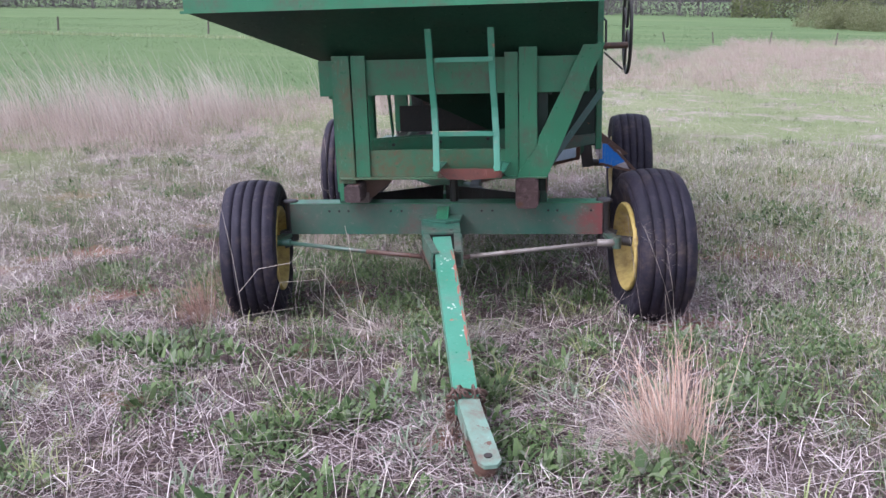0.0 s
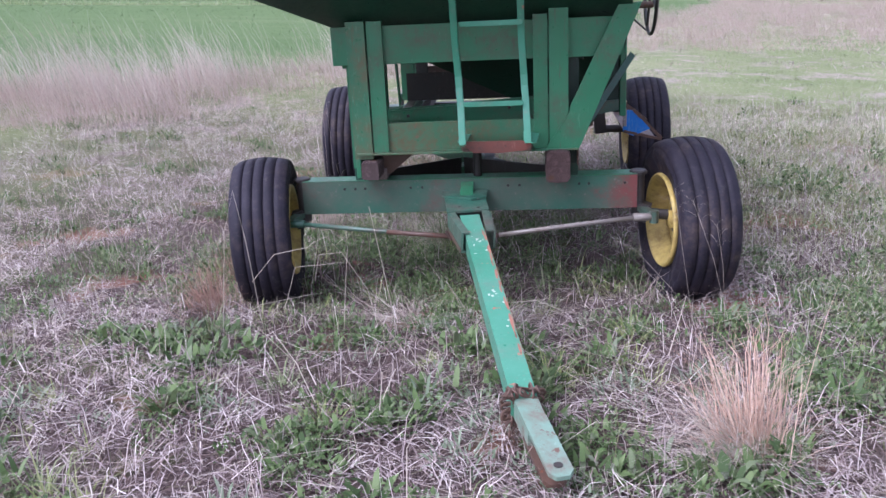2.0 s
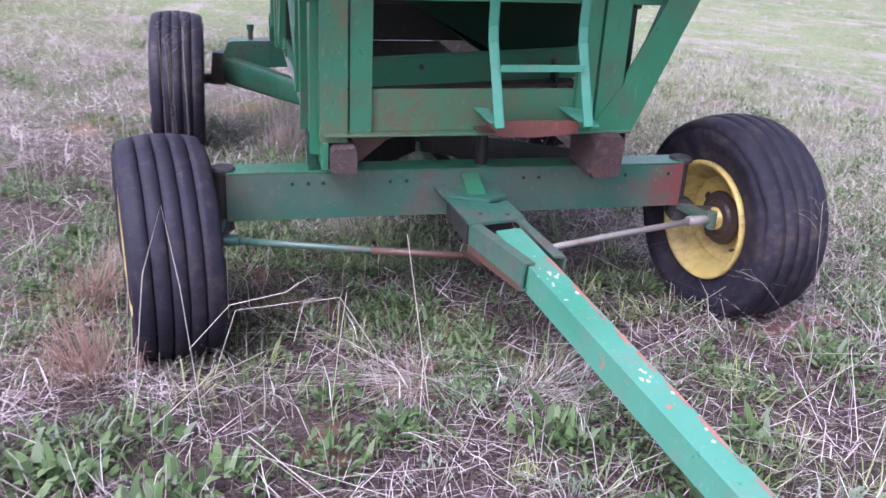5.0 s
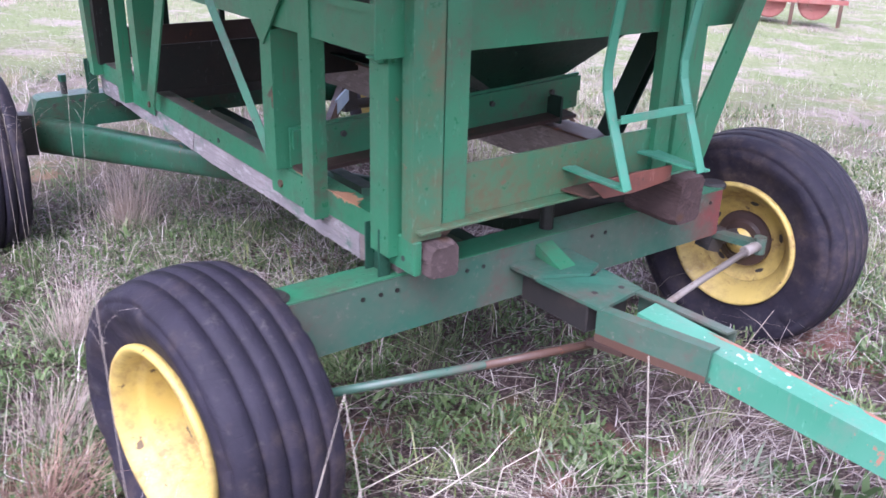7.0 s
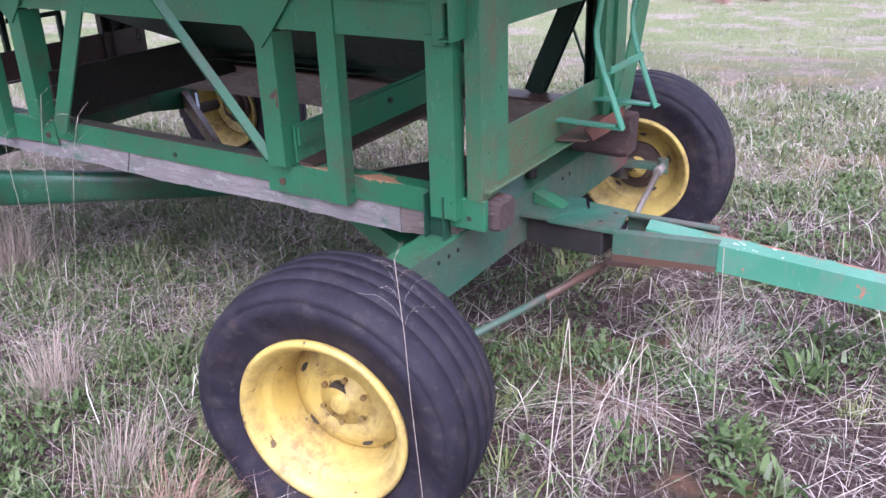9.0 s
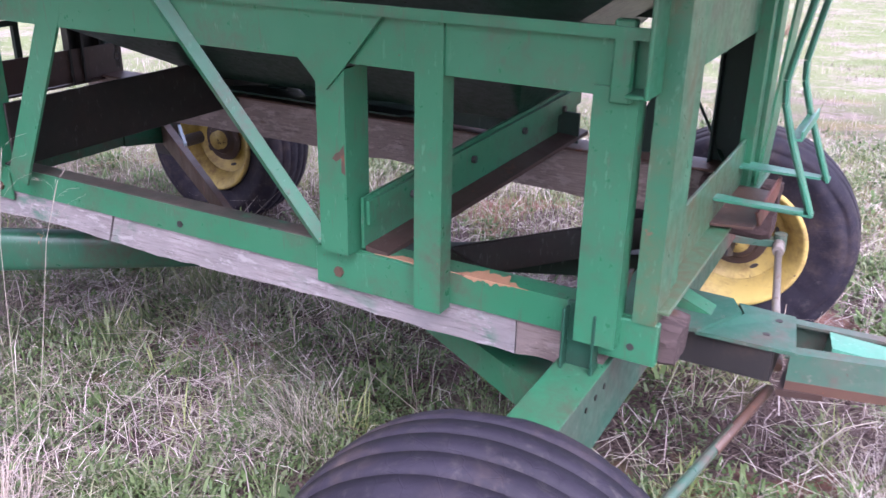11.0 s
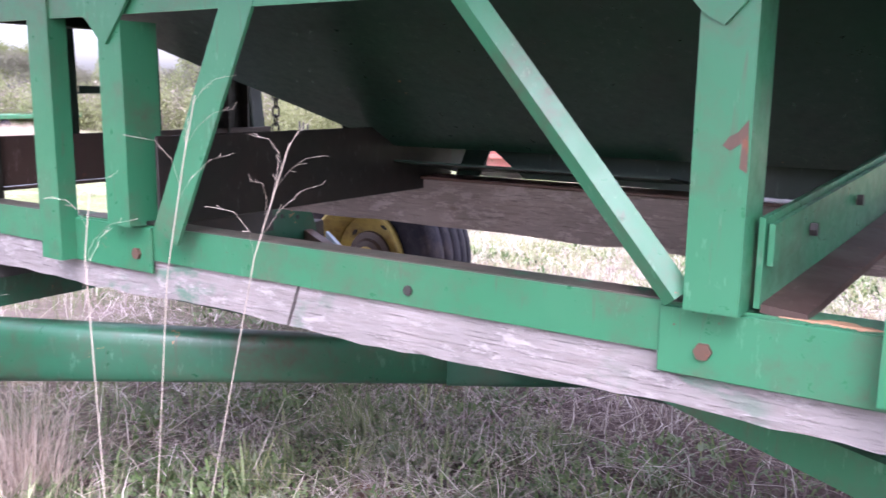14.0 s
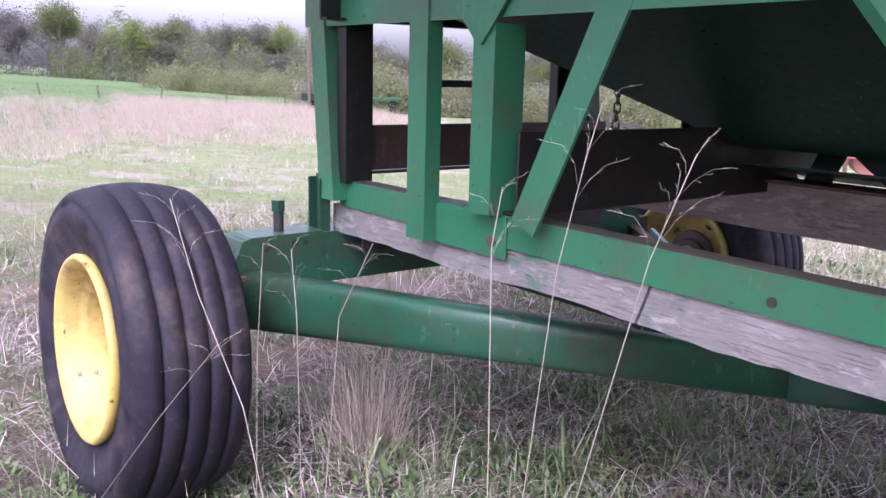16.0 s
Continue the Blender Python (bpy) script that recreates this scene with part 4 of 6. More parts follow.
for a, b in zip(rings, rings[1:]):
    for i in range(4):
        j = (i + 1) % 4
        hop.faces.new((a[i], a[j], b[j], b[i]))
hop.faces.new(rings[0])
bmesh.ops.recalc_face_normals(hop, faces=hop.faces)
bmesh.ops.solidify(hop, geom=hop.faces[:], thickness=0.006)
hopper = part("hopper", hop, GREEN_HOPPER_SHADED, wagon, "sloping green hopper floor, darkened for the shade on its underside")
part("hopper_throat", plate(B(), [(0.465, 0.42, 0.655), (0.465, 1.44, 0.660), (0.465, 1.56, 0.75), (0.465, 0.42, 0.75)], (0.010, 0, 0)), GREEN_DULL_SHADED, hopper)
for i in range(4):
    a, b = Vector((*TOP[i], 1.49)), Vector((*TOP[(i + 1) % 4], 1.49))
    out = (b - a).cross(Vector((0, 0, 1))).normalized()
    part("hopper_wall", plate(B(), [a, b, b + Vector((0, 0, 0.44)), a + Vector((0, 0, 0.44))], out * 0.006), GREEN, hopper, "upright green hopper wall", 0.002)
    part("hopper_lip", sweep(B(), rect(0.035, 0.012), a + out * 0.008, b + out * 0.008), GREEN, hopper, bevel=0.003)

# discharge chute on the far side, with its spout and hand wheel
ch = plate(B(), [(0.55, 0.965, 0.66), (0.865, 0.965, 0.62), (0.865, 0.965, 1.49), (0.60, 0.965, 1.49)], (0, 0.006, 0))
plate(ch, [(0.55, 1.800, 0.66), (0.865, 1.800, 0.62), (0.865, 1.800, 1.49), (0.60, 1.800, 1.49)], (0, 0.006, 0))
plate(ch, [(0.30, 0.965, 0.70), (0.865, 0.965, 0.615), (0.865, 1.805, 0.615), (0.30, 1.805, 0.70)], (0, 0, 0.006))
pan = plate(B(), [(0.50, 0.950, 0.612), (0.56, 0.950, 0.585), (0.66, 0.950, 0.600), (0.868, 0.950, 0.640), (0.868, 0.950, 0.70), (0.50, 0.950, 0.66)], (0, 0.010, 0))
chute = part("chute", ch, GREEN_DULL_SHADED, wagon, "green discharge chute, darkened for the shade under the hopper", 0.002)
part("chute_pan", pan, GREEN_WORN, chute, "dusty green chute pan", 0.006)
part("chute_edge", box(B(), 0.846, 0.884, 0.940, 0.964, 0.600, 1.49), GREEN, chute, "green upright edge of the chute", 0.004)
part("slide_gate", box(B(), 0.868, 0.876, 0.970, 1.800, 0.72, 1.45), GREEN, chute, bevel=0.003)
spout = plate(B(), [(0.872, 0.970, 0.63), (0.93, 0.970, 0.628), (1.03, 0.970, 0.515), (0.93, 0.970, 0.475), (0.872, 0.970, 0.50)], (0, 0.004, 0))
sp = part("spout", spout, BLUE, chute, "bright blue spout side with white flaked edge", 0.001)
part("spout_floor", plate(B(), [(0.872, 0.975, 0.52), (1.06, 0.975, 0.465), (1.06, 1.730, 0.465), (0.872, 1.730, 0.52)], (0, 0, -0.005)), RUST, sp)
part("spout_side", plate(B(), [(0.872, 1.730, 0.60), (0.912, 1.730, 0.61), (1.12, 1.730, 0.44), (1.06, 1.730, 0.42), (0.872, 1.730, 0.53)], (0, -0.005, 0)), RUST, sp)
part("spout_rim", sweep(B(), rect(0.018, 0.006), (0.93, 0.968, 0.632), (1.10, 0.985, 0.452), (0, 1, 0)), RUST, sp, "rusty rim bar")
part("spout_bar", sweep(B(), rect(0.016, 0.008), (0.875, 0.968, 0.505), (1.10, 0.985, 0.448), (0, 1, 0)), RUST, sp)
part("spout_clip", box(B(), 0.868, 0.892, 0.957, 0.968, 0.535, 0.64), WOOD_PALE, sp, "whitish metal clip", 0.003)
ring = B()
ringpts = [(0, 0.27 * math.cos(2 * math.pi * i / 40), 0.27 * math.sin(2 * math.pi * i / 40)) for i in range(40)]
rr = []
for i in range(40):
    c = Vector(ringpts[i])
    o2 = c.normalized()
    rr.append([ring.verts.new(c + 0.011 * (o2 * u + Vector((1, 0, 0)) * v)) for u, v in circle(1, 8)])
for i in range(40):
    p, q = rr[i], rr[(i + 1) % 40]
    for j in range(8):
        ring.faces.new((p[j], p[(j + 1) % 8], q[(j + 1) % 8], q[j]))
hand = part("gate_wheel", ring, DARK_STEEL, chute, "black round gate wheel seen edge-on", smooth=True)
hand.matrix_world = pose(1.045, 1.19, 1.315)
for i in range(4):
    a = math.pi * i / 2 + 0.5
    part("spoke", tube_path(B(), [(0, 0.02 * math.cos(a), 0.02 * math.sin(a)), (0, 0.26 * math.cos(a), 0.26 * math.sin(a))], 0.008), DARK_STEEL, hand)
part("shaft", sweep(B(), circle(0.02, 12), (-0.15, 0, -0.10), (0.015, 0, -0.10)), RUST, hand)
part("stay", tube_path(B(), [(-0.14, 0, -0.14), (-0.02, 0, -0.25)], 0.006), DARK_STEEL, hand)
part("latch", tube_path(B(), [(-0.13, 0, -0.13), (-0.13, 0.02, 0.05), (-0.15, 0.02, 0.07)], 0.008), DARK_STEEL, hand)


hang = part("hanging_chain", B(), DARK_STEEL, wagon, "dark chain hanging below the hopper")
for i in range(13):
    bm = B()
    link(bm, Matrix.Translation((0.27 + 0.002 * math.sin(i), 2.2, 1.065 - 0.026 * i)) @ Euler((1.57, 0, 1.57 * (i % 2) + 0.4)).to_matrix().to_4x4(), 0.010, 0.007, 0.003)
    part("link", bm, DARK_STEEL, hang, smooth=True)


# ---- ladder on the front, and its twin on the back ----
def ladder(back):
    def Y(y):
        return 2.40 - y if back else y
    mat = GREEN_DULL_SHADED if back else GREEN_PALE
    lad = thing("ladder", pose(0, 0, 0), "", "")
    lad.parent = wagon
    for x in (-0.17, 0.12) if back else (0.003, 0.301):
        pts = [(x + dx, Y(y), z) for dx, y, z in ((-0.018, -0.33, 1.49), (-0.016, -0.255, 1.18), (-0.012, -0.237, 1.08), (-0.008, -0.224, 1.0), (-0.006, -0.228, 0.95), (-0.001, -0.249, 0.88), (0.006, -0.318, 0.702))]
        if back:
            pts = [(x, 2.57, 1.42), (x, 2.57, 0.72)]
        bm = B()
        for a, b in zip(pts, pts[1:]):
            sweep(bm, [(-0.016, -0.003), (0.016, -0.003), (0.016, 0.003), (-0.016, 0.003)], a, b, (0, -1, 0.2))
            sweep(bm, [(-0.016, -0.014), (-0.012, -0.014), (-0.012, 0.003), (-0.016, 0.003)], a, b, (0, -1 if not back else 1, 0.2))
        part("ladder_rail", bm, mat, lad, "bent flat-iron ladder rail with flaking paint", 0.0012)
    for z, y in ((0.89, -0.17), (1.22, -0.17)) if back else ((0.878, -0.256), (1.235, -0.275), (1.47, -0.33)):
        xa, xb = (-0.155, 0.105) if back else (0.015, 0.290)
        bm = sweep(B(), [(-0.014, -0.011), (0.014, -0.011), (0.014, 0.011), (0.009, 0.011), (0.009, -0.006), (-0.014, -0.006)], (xa, Y(y), z), (xb, Y(y), z))
        part("rung", bm, mat, lad, "green angle-iron rung", 0.0015)
    if back:
        return lad
    for x in (0.0, 0.30):
        part("ladder_bracket", sweep(B(), rect(0.03, 0.006), (x, Y(-0.10), 0.71), (x, Y(-0.30), 0.712)), mat, lad, bevel=0.001)
    return lad


ladder(False)
ladder(True)

# rusty bottom step between the ladder rails
step = plate(B(), [(-0.015, -0.205, 0.694), (0.322, -0.205, 0.692), (0.322, -0.205, 0.648), (0.17, -0.205, 0.636), (0.05, -0.205, 0.640)], (0, 0.006, 0))
part("step_shelf", plate(B(), [(-0.015, -0.10, 0.650), (0.330, -0.10, 0.650), (0.322, -0.198, 0.648), (0.0, -0.198, 0.652)], (0, 0, -0.006)), RUST, wagon, "dirty brown step shelf", 0.001)
part("step_plate", step, RUST_RED, wagon, "rusty red bottom step below the ladder", 0.0015)
for x in (-0.01, 0.318):
    arm = plate(B(), [(x, -0.095, 0.705), (x + 0.006, -0.32, 0.700), (x + 0.026, -0.32, 0.700), (x + 0.045, -0.095, 0.705)], (0, 0, 0.006))
    part("step_bracket", arm, GREEN_PALE, wagon, "pale green tapered step bracket", 0.001)


# ---- ground ----
def land(x, y):
    """The lie of the land: a hollow below the wagon, a rise before it, and pasture that falls away to one side."""
    k = min(1.0, max(0.0, (math.hypot(x, y - 1) - 2.5) / 6))
    k *= k * (3 - 2 * k)
    z = GZ + 0.07 * k + 0.15 * (1 + math.tanh((-y - 0.9) / 1.5)) + k * (0.007 * (y - 1) - 0.0454 * x)
    z += 0.018 * noise.noise((x * 0.9, y * 0.9, 0)) + 0.01 * noise.noise((x * 2.7, y * 2.7, 3))
    return z + k * 0.06 * noise.noise((x * 0.11, y * 0.11, 7))


def sheet():
    bm = B()
    ticks = [-900, -300, -120, -60, -40, -28, -20, -15, -12, -10] + [-8 + 0.25 * i for i in range(65)] + [10, 12, 15, 20, 28, 40, 60, 90, 140, 300, 900]
    grid = [[bm.verts.new((x, y + 1, land(x, y + 1))) for y in ticks] for x in ticks]
    for i in range(len(ticks) - 1):
        for j in range(len(ticks) - 1):
            bm.faces.new((grid[i][j], grid[i + 1][j], grid[i + 1][j + 1], grid[i][j + 1]))
    ob = part("ground", bm, SOIL, None, "rough pasture ground with bare reddish soil and thatch", smooth=True)
    return tagged(ob, "", "ground", kind="structure")


ground = sheet()
RNG = np.random.default_rng(11)


def lands(x, y):
    return np.array([land(a, b) for a, b in zip(x, y)])


def strands(name, base, tips, width, material, label, category, bend=None, twist=None):
    """Many thin blades in one mesh: root points, tip points, widths; each is a bent, tapering strip."""
    n = len(base)
    way = tips - base
    flat = np.stack([-way[:, 1], way[:, 0], np.zeros(n)], 1)
    flat += 1e-5
    if twist is not None:
        flat = np.stack([np.cos(twist), np.sin(twist), np.zeros(n)], 1)
    flat /= np.linalg.norm(flat, axis=1)[:, None]
    mid = base + 0.55 * way + (bend if bend is not None else 0)
    w = width[:, None] * flat / 2
    co = np.stack([base - w, base + w, mid - w * 0.8, mid + w * 0.8, tips], 1).reshape(-1, 3)
    k = 5 * np.arange(n)[:, None]
    quads = k + [[0, 1, 3, 2]]
    tris = k + [[2, 3, 4]]
    loops = np.concatenate([np.concatenate([quads, tris], 1).ravel()])
    data = bpy.data.meshes.new(name)
    data.vertices.add(len(co))
    data.vertices.foreach_set("co", co.ravel())
    data.loops.add(len(loops))
    data.loops.foreach_set("vertex_index", loops.astype(np.int32))
    data.polygons.add(2 * n)
    starts = (7 * np.arange(n)[:, None] + [[0, 4]]).ravel()
    data.polygons.foreach_set("loop_start", starts.astype(np.int32))
    data.update(calc_edges=True)
    data.materials.append(material)
    return tagged(new(name, data), label, category, kind="stuff")


def scatter(n, x0, x1, y0, y1):
    """Random spots in a rectangle, thinning out raggedly towards its edges."""
    x, y = RNG.uniform(x0, x1, n), RNG.uniform(y0, y1, n)
    soft = min(1.6, 0.3 * min(x1 - x0, y1 - y0))
    inside = np.minimum(np.minimum(x - x0, x1 - x), np.minimum(y - y0, y1 - y))
    keep = inside > soft * (RNG.random(n) ** 1.2) * (0.6 + 0.8 * np.abs(np.sin(1.7 * x + 0.9 * y) * np.cos(1.3 * y - 0.6 * x)))
    return x[keep], y[keep]


def patchy(x, y, scale, seed):
    return np.array([noise.noise((a * scale, b * scale, seed)) for a, b in zip(x, y)])


def lying_straw(name, n, region, length, width, material, label, lift=0.03, keep=None):
    x, y = scatter(n, *region)
    if keep is not None:
        ok = keep(x, y)
        x, y = x[ok], y[ok]
    n = len(x)
    a, l = RNG.uniform(0, 2 * np.pi, n), RNG.uniform(*length, n)
    z = lands(x, y) + RNG.uniform(0, lift, n)
    base = np.stack([x, y, z], 1)
    rise = RNG.normal(0.05, 0.22, n) * l
    tips = base + np.stack([np.cos(a) * l, np.sin(a) * l, np.maximum(rise, -0.01)], 1)
    bend = np.stack([RNG.normal(0, 0.1, n) * l, RNG.normal(0, 0.1, n) * l, np.abs(RNG.normal(0, 0.12, n)) * l], 1)
    return strands(name, base, tips, RNG.uniform(*width, n), material, label, "dry grass", bend)


def standing(name, n, region, height, width, material, label, lean=0.35, keep=None, category="grass", xy=None):
    x, y = scatter(n, *region) if xy is None else xy
    if keep is not None:
        ok = keep(x, y)
        x, y = x[ok], y[ok]
    n = len(x)
    h = RNG.uniform(*height, n)
    a = RNG.uniform(0, 2 * np.pi, n)
    l = np.abs(RNG.normal(0, lean, n)) * h
    base = np.stack([x, y, lands(x, y) - 0.005], 1)
    tips = base + np.stack([np.cos(a) * l, np.sin(a) * l, h], 1)
    bend = np.stack([-np.cos(a) * l * 0.25, -np.sin(a) * l * 0.25, 0.06 * h], 1)
    return strands(name, base, tips, RNG.uniform(*width, n), material, label, category, bend, RNG.uniform(0, np.pi, n))


NEAR = (-5.0, 5.2, -5.2, 6.8)


def green(x, y):
    """Where the weeds grow thick (above zero) and where dry thatch lies bare."""
    return 0.01 + 0.9 * patchy(x, y, 1.9, 2.0) + 0.7 * patchy(x, y, 4.6, 7.0)



def sparse(x, y, under=0.26, side=0.4):
    """Keeps a share of the straw below the wagon, before its axle and on the greener far side."""
    share = np.ones(len(x))
    share[(x > -2.0) & (x < 0.95) & (y > -0.3) & (y < 2.0)] = under
    share[(x > -0.95) & (x < 0.6) & (y > 1.0) & (y < 2.6)] = 1.0
    share[(x > -0.9) & (x < 1.3) & (y > -1.5) & (y <= -0.3)] = 0.55
    share[x > 1.5] = side
    return RNG.random(len(x)) < share * (0.75 + 0.6 * patchy(x, y, 0.7, 19.0))


lying_straw("thatch", 165000, NEAR, (0.04, 0.17), (0.0014, 0.0040), STRAW, "matted grey-pink dry thatch lying in all directions", 0.05, lambda x, y: (green(x, y) < 0.30 * RNG.random(len(x)) - 0.02) & sparse(x, y))
lying_straw("fine_thatch", 60000, (-2.8, 2.3, -3.6, 2.8), (0.025, 0.10), (0.001, 0.0025), STRAW, "fine broken straw litter", 0.05, lambda x, y: (green(x, y) < 0.35 * RNG.random(len(x))) & sparse(x, y))
lying_straw("tan_straw", 6000, (-1.0, 0.9, 0.9, 2.9), (0.03, 0.11), (0.0015, 0.0035), STRAW_LONG, "tan straw litter below the wagon", 0.05, lambda x, y: patchy(x, y, 2.4, 61.0) > -0.1)
lying_straw("dark_litter", 60000, NEAR, (0.03, 0.12), (0.0016, 0.004), LITTER, "dark brown litter matted over the soil", 0.02)
lying_straw("pale_thatch", 22000, (1.0, 4.5, -1.5, 6.0), (0.04, 0.14), (0.0014, 0.0036), STRAW_PALE, "pale dry thatch beside the wagon", 0.05, lambda x, y: (x > 1.8) | (y > -0.2))
lying_straw("bleached_straw", 13000, (-4.0, 3.8, -4.4, 2.6), (0.05, 0.20), (0.0010, 0.0024), STRAW_PALE, "bleached broken straw scattered in patches", 0.06, lambda x, y: (green(x, y) < 0.15) & (patchy(x, y, 1.7, 203.0) > -0.1) & sparse(x, y))
lying_straw("pale_side_thatch", 25000, (-6.0, -1.25, -1.8, 6.2), (0.05, 0.18), (0.0013, 0.0030), STRAW_PALE, "pale pinkish thatch beside the wagon", 0.06, lambda x, y: (green(x, y) < 0.2 * RNG.random(len(x)) + 0.05) & ((x < -2.3) | (y < 0) | (y > 2.7)))
lying_straw("sedge_litter", 15000, (-7.5, -1.4, 4.2, 9.5), (0.08, 0.26), (0.002, 0.0042), STRAW_PINK, "fallen pinkish grass before the tall sedge", 0.06)
lying_straw("long_straw", 4600, NEAR, (0.15, 0.55), (0.0015, 0.0032), STRAW_LONG, "long pale broken straws lying on the thatch", 0.08)
lying_straw("thatch_under_wagon", 3600, (-1.1, 1.2, 0.8, 3.2), (0.06, 0.18), (0.001, 0.0028), STRAW, "thick dry grass lying under the wagon", 0.09, lambda x, y: patchy(x, y, 1.9, 13.0) > -0.1)


def clumps(name, n, region, seed, over, leaves, radius, size, high, shape, material, label, category):
    """Low plants in clumps: leaves that rise and lean out from each clump's middle."""
    x, y = scatter(n, *region)
    ok = 0.01 + 0.9 * patchy(x, y, 1.9, seed) + 0.7 * patchy(x, y, 4.6, seed + 5) > over + 0.035 * np.maximum(0, y + 0.8) * (np.abs(x) > 1.2)
    x, y = x[ok], y[ok]
    z = lands(x, y)
    grow = RNG.uniform(0.5, 1.15, len(x))
    x, y, z, grow = (np.repeat(v, leaves) for v in (x, y, z, grow))
    k = len(x)
    a = RNG.uniform(0, 2 * np.pi, k)
    r = radius * grow * np.sqrt(RNG.uniform(0, 1, k))
    up = grow * high * RNG.uniform(0.1, 1.0, k) * (1.1 - 0.7 * r / radius)
    base = np.stack([x + r * np.cos(a), y + r * np.sin(a), z + up], 1)
    l = RNG.uniform(*size, k) * grow
    b = a + RNG.normal(0, 0.7, k)
    tips = base + np.stack([np.cos(b) * l * 0.8, np.sin(b) * l * 0.8, RNG.normal(0.35, 0.4, k) * l], 1)
    bend = np.zeros((k, 3))
    bend[:, 2] = 0.16 * l
    return strands(name, base, tips, l * RNG.uniform(*shape, k), material, label, category, bend)


clumps("low_weeds", 3200, NEAR, 2.0, 0.04, 44, 0.09, (0.016, 0.040), 0.085, (0.26, 0.46), LEAF, "low green broad-leaved weeds growing through the thatch", "weeds")
clumps("clover_drift", 480, (-4.2, 0.4, -3.9, -1.3), 2.0, 0.02, 70, 0.11, (0.014, 0.036), 0.10, (0.4, 0.7), LEAF, "thick green clover-like weeds", "weeds")
clumps("shade_weeds", 1000, (-1.9, 1.3, -0.6, 3.4), 22.0, -0.2, 50, 0.09, (0.014, 0.034), 0.10, (0.2, 0.38), LEAF, "dark green weeds in the shade of the wagon", "weeds")
clumps("grey_weeds", 700, NEAR, 37.0, 0.05, 60, 0.10, (0.014, 0.034), 0.11, (0.16, 0.3), LEAF_GREY, "grey-green feathery weeds", "weeds")
standing("bright_grass", 8000, NEAR, (0.03, 0.12), (0.002, 0.004), GRASS_BRIGHT, "yellow-green young grass in patches", 0.6, lambda x, y: patchy(x, y, 2.2, 71.0) + 0.5 * patchy(x, y, 6.0, 75.0) > 0.12)
clumps("rear_grass", 420, (-1.0, 0.8, 0.9, 3.0), 77.0, -0.15, 40, 0.05, (0.05, 0.12), 0.03, (0.03, 0.06), GRASS_GREEN, "green grass and weeds before the rear axle", "grass")
clumps("grass_clumps", 240, (-2.6, 1.6, -2.6, 3.4), 91.0, 0.0, 40, 0.05, (0.05, 0.13), 0.03, (0.025, 0.05), GRASS_BRIGHT, "small upright tufts of young grass", "grass")
clumps("dark_grass_clumps", 200, (-2.6, 1.6, -2.6, 3.4), 97.0, 0.0, 40, 0.05, (0.05, 0.14), 0.03, (0.025, 0.05), GRASS_GREEN, "small upright tufts of green grass", "grass")
clumps("flank_weeds", 900, (-2.6, 0.6, -0.6, 2.6), 2.0, -0.02, 46, 0.08, (0.014, 0.034), 0.09, (0.2, 0.4), LEAF, "small dark green weeds along the flank of the wagon", "weeds")
clumps("flank_grass", 260, (-2.6, 0.6, -0.6, 2.6), 123.0, -0.1, 40, 0.05, (0.05, 0.13), 0.03, (0.025, 0.05), GRASS_GREEN, "upright green grass tufts along the flank of the wagon", "grass")
clumps("tongue_weeds", 1000, (-1.0, 2.4, -2.6, 0.0), 2.0, 0.04, 44, 0.09, (0.012, 0.030), 0.065, (0.35, 0.65), LEAF, "dark green weeds beside the tongue", "weeds")
clumps("rosettes", 1200, (-3.6, 3.4, -4.4, -0.4), 2.0, 0.10, 30, 0.085, (0.032, 0.070), 0.085, (0.30, 0.46), LEAF, "rosettes of broad green weed leaves", "weeds")
clumps("flank_rosettes", 420, (-2.1, 0.8, -0.1, 2.9), 2.0, -0.06, 26, 0.06, (0.026, 0.055), 0.07, (0.26, 0.42), LEAF, "small rosettes of green weeds along the flank of the wagon", "weeds")
clumps("grey_rosettes", 110, (-2.6, 2.4, -3.6, -0.4), 141.0, 0.05, 60, 0.10, (0.03, 0.06), 0.10, (0.12, 0.22), LEAF_GREY, "grey-green feathery rosettes", "weeds")
clumps("side_weeds", 1700, (1.0, 4.8, -3.2, 3.6), 2.0, -0.08, 44, 0.10, (0.013, 0.032), 0.08, (0.4, 0.7), LEAF, "green weeds in loose patches", "weeds")
standing("fresh_grass", 34000, NEAR, (0.04, 0.13), (0.0025, 0.005), GRASS_GREEN, "short fresh green grass", 0.5, lambda x, y: (green(x, y) + 0.4 * patchy(x, y, 4.0, 35.0) > 0.12) & ((RNG.random(len(x)) < 0.35) | (x < -1.9) | (x > 0.8) | (y < 0) | (y > 2.4)))
standing("standing_straw", 12000, NEAR, (0.06, 0.22), (0.002, 0.0035), STRAW, "sparse upright dry stalks", 0.5, category="dry grass")


# farther pasture, pink broomsedge, green field
def ring_points(n, r0, r1, a0, a1):
    """Points spread in a sector: headings in degrees from +y towards +x."""
    r = np.sqrt(RNG.uniform(r0 * r0, r1 * r1, n))
    a = np.radians(RNG.uniform(a0, a1, n))
    return r * np.sin(a), -1 + r * np.cos(a)


def outside(x, y):
    return ~((x > -3.6) & (x < 3.8) & (y > -3.6) & (y < 5.2))


def strip(x, y):
    """How far a spot lies beyond the edge of the green field."""
    return y - np.minimum(33.0, 13.0 + 1.25 * x + 0.13 * np.maximum(0, x) ** 2 + 0.65 * np.maximum(0, -4 - x))


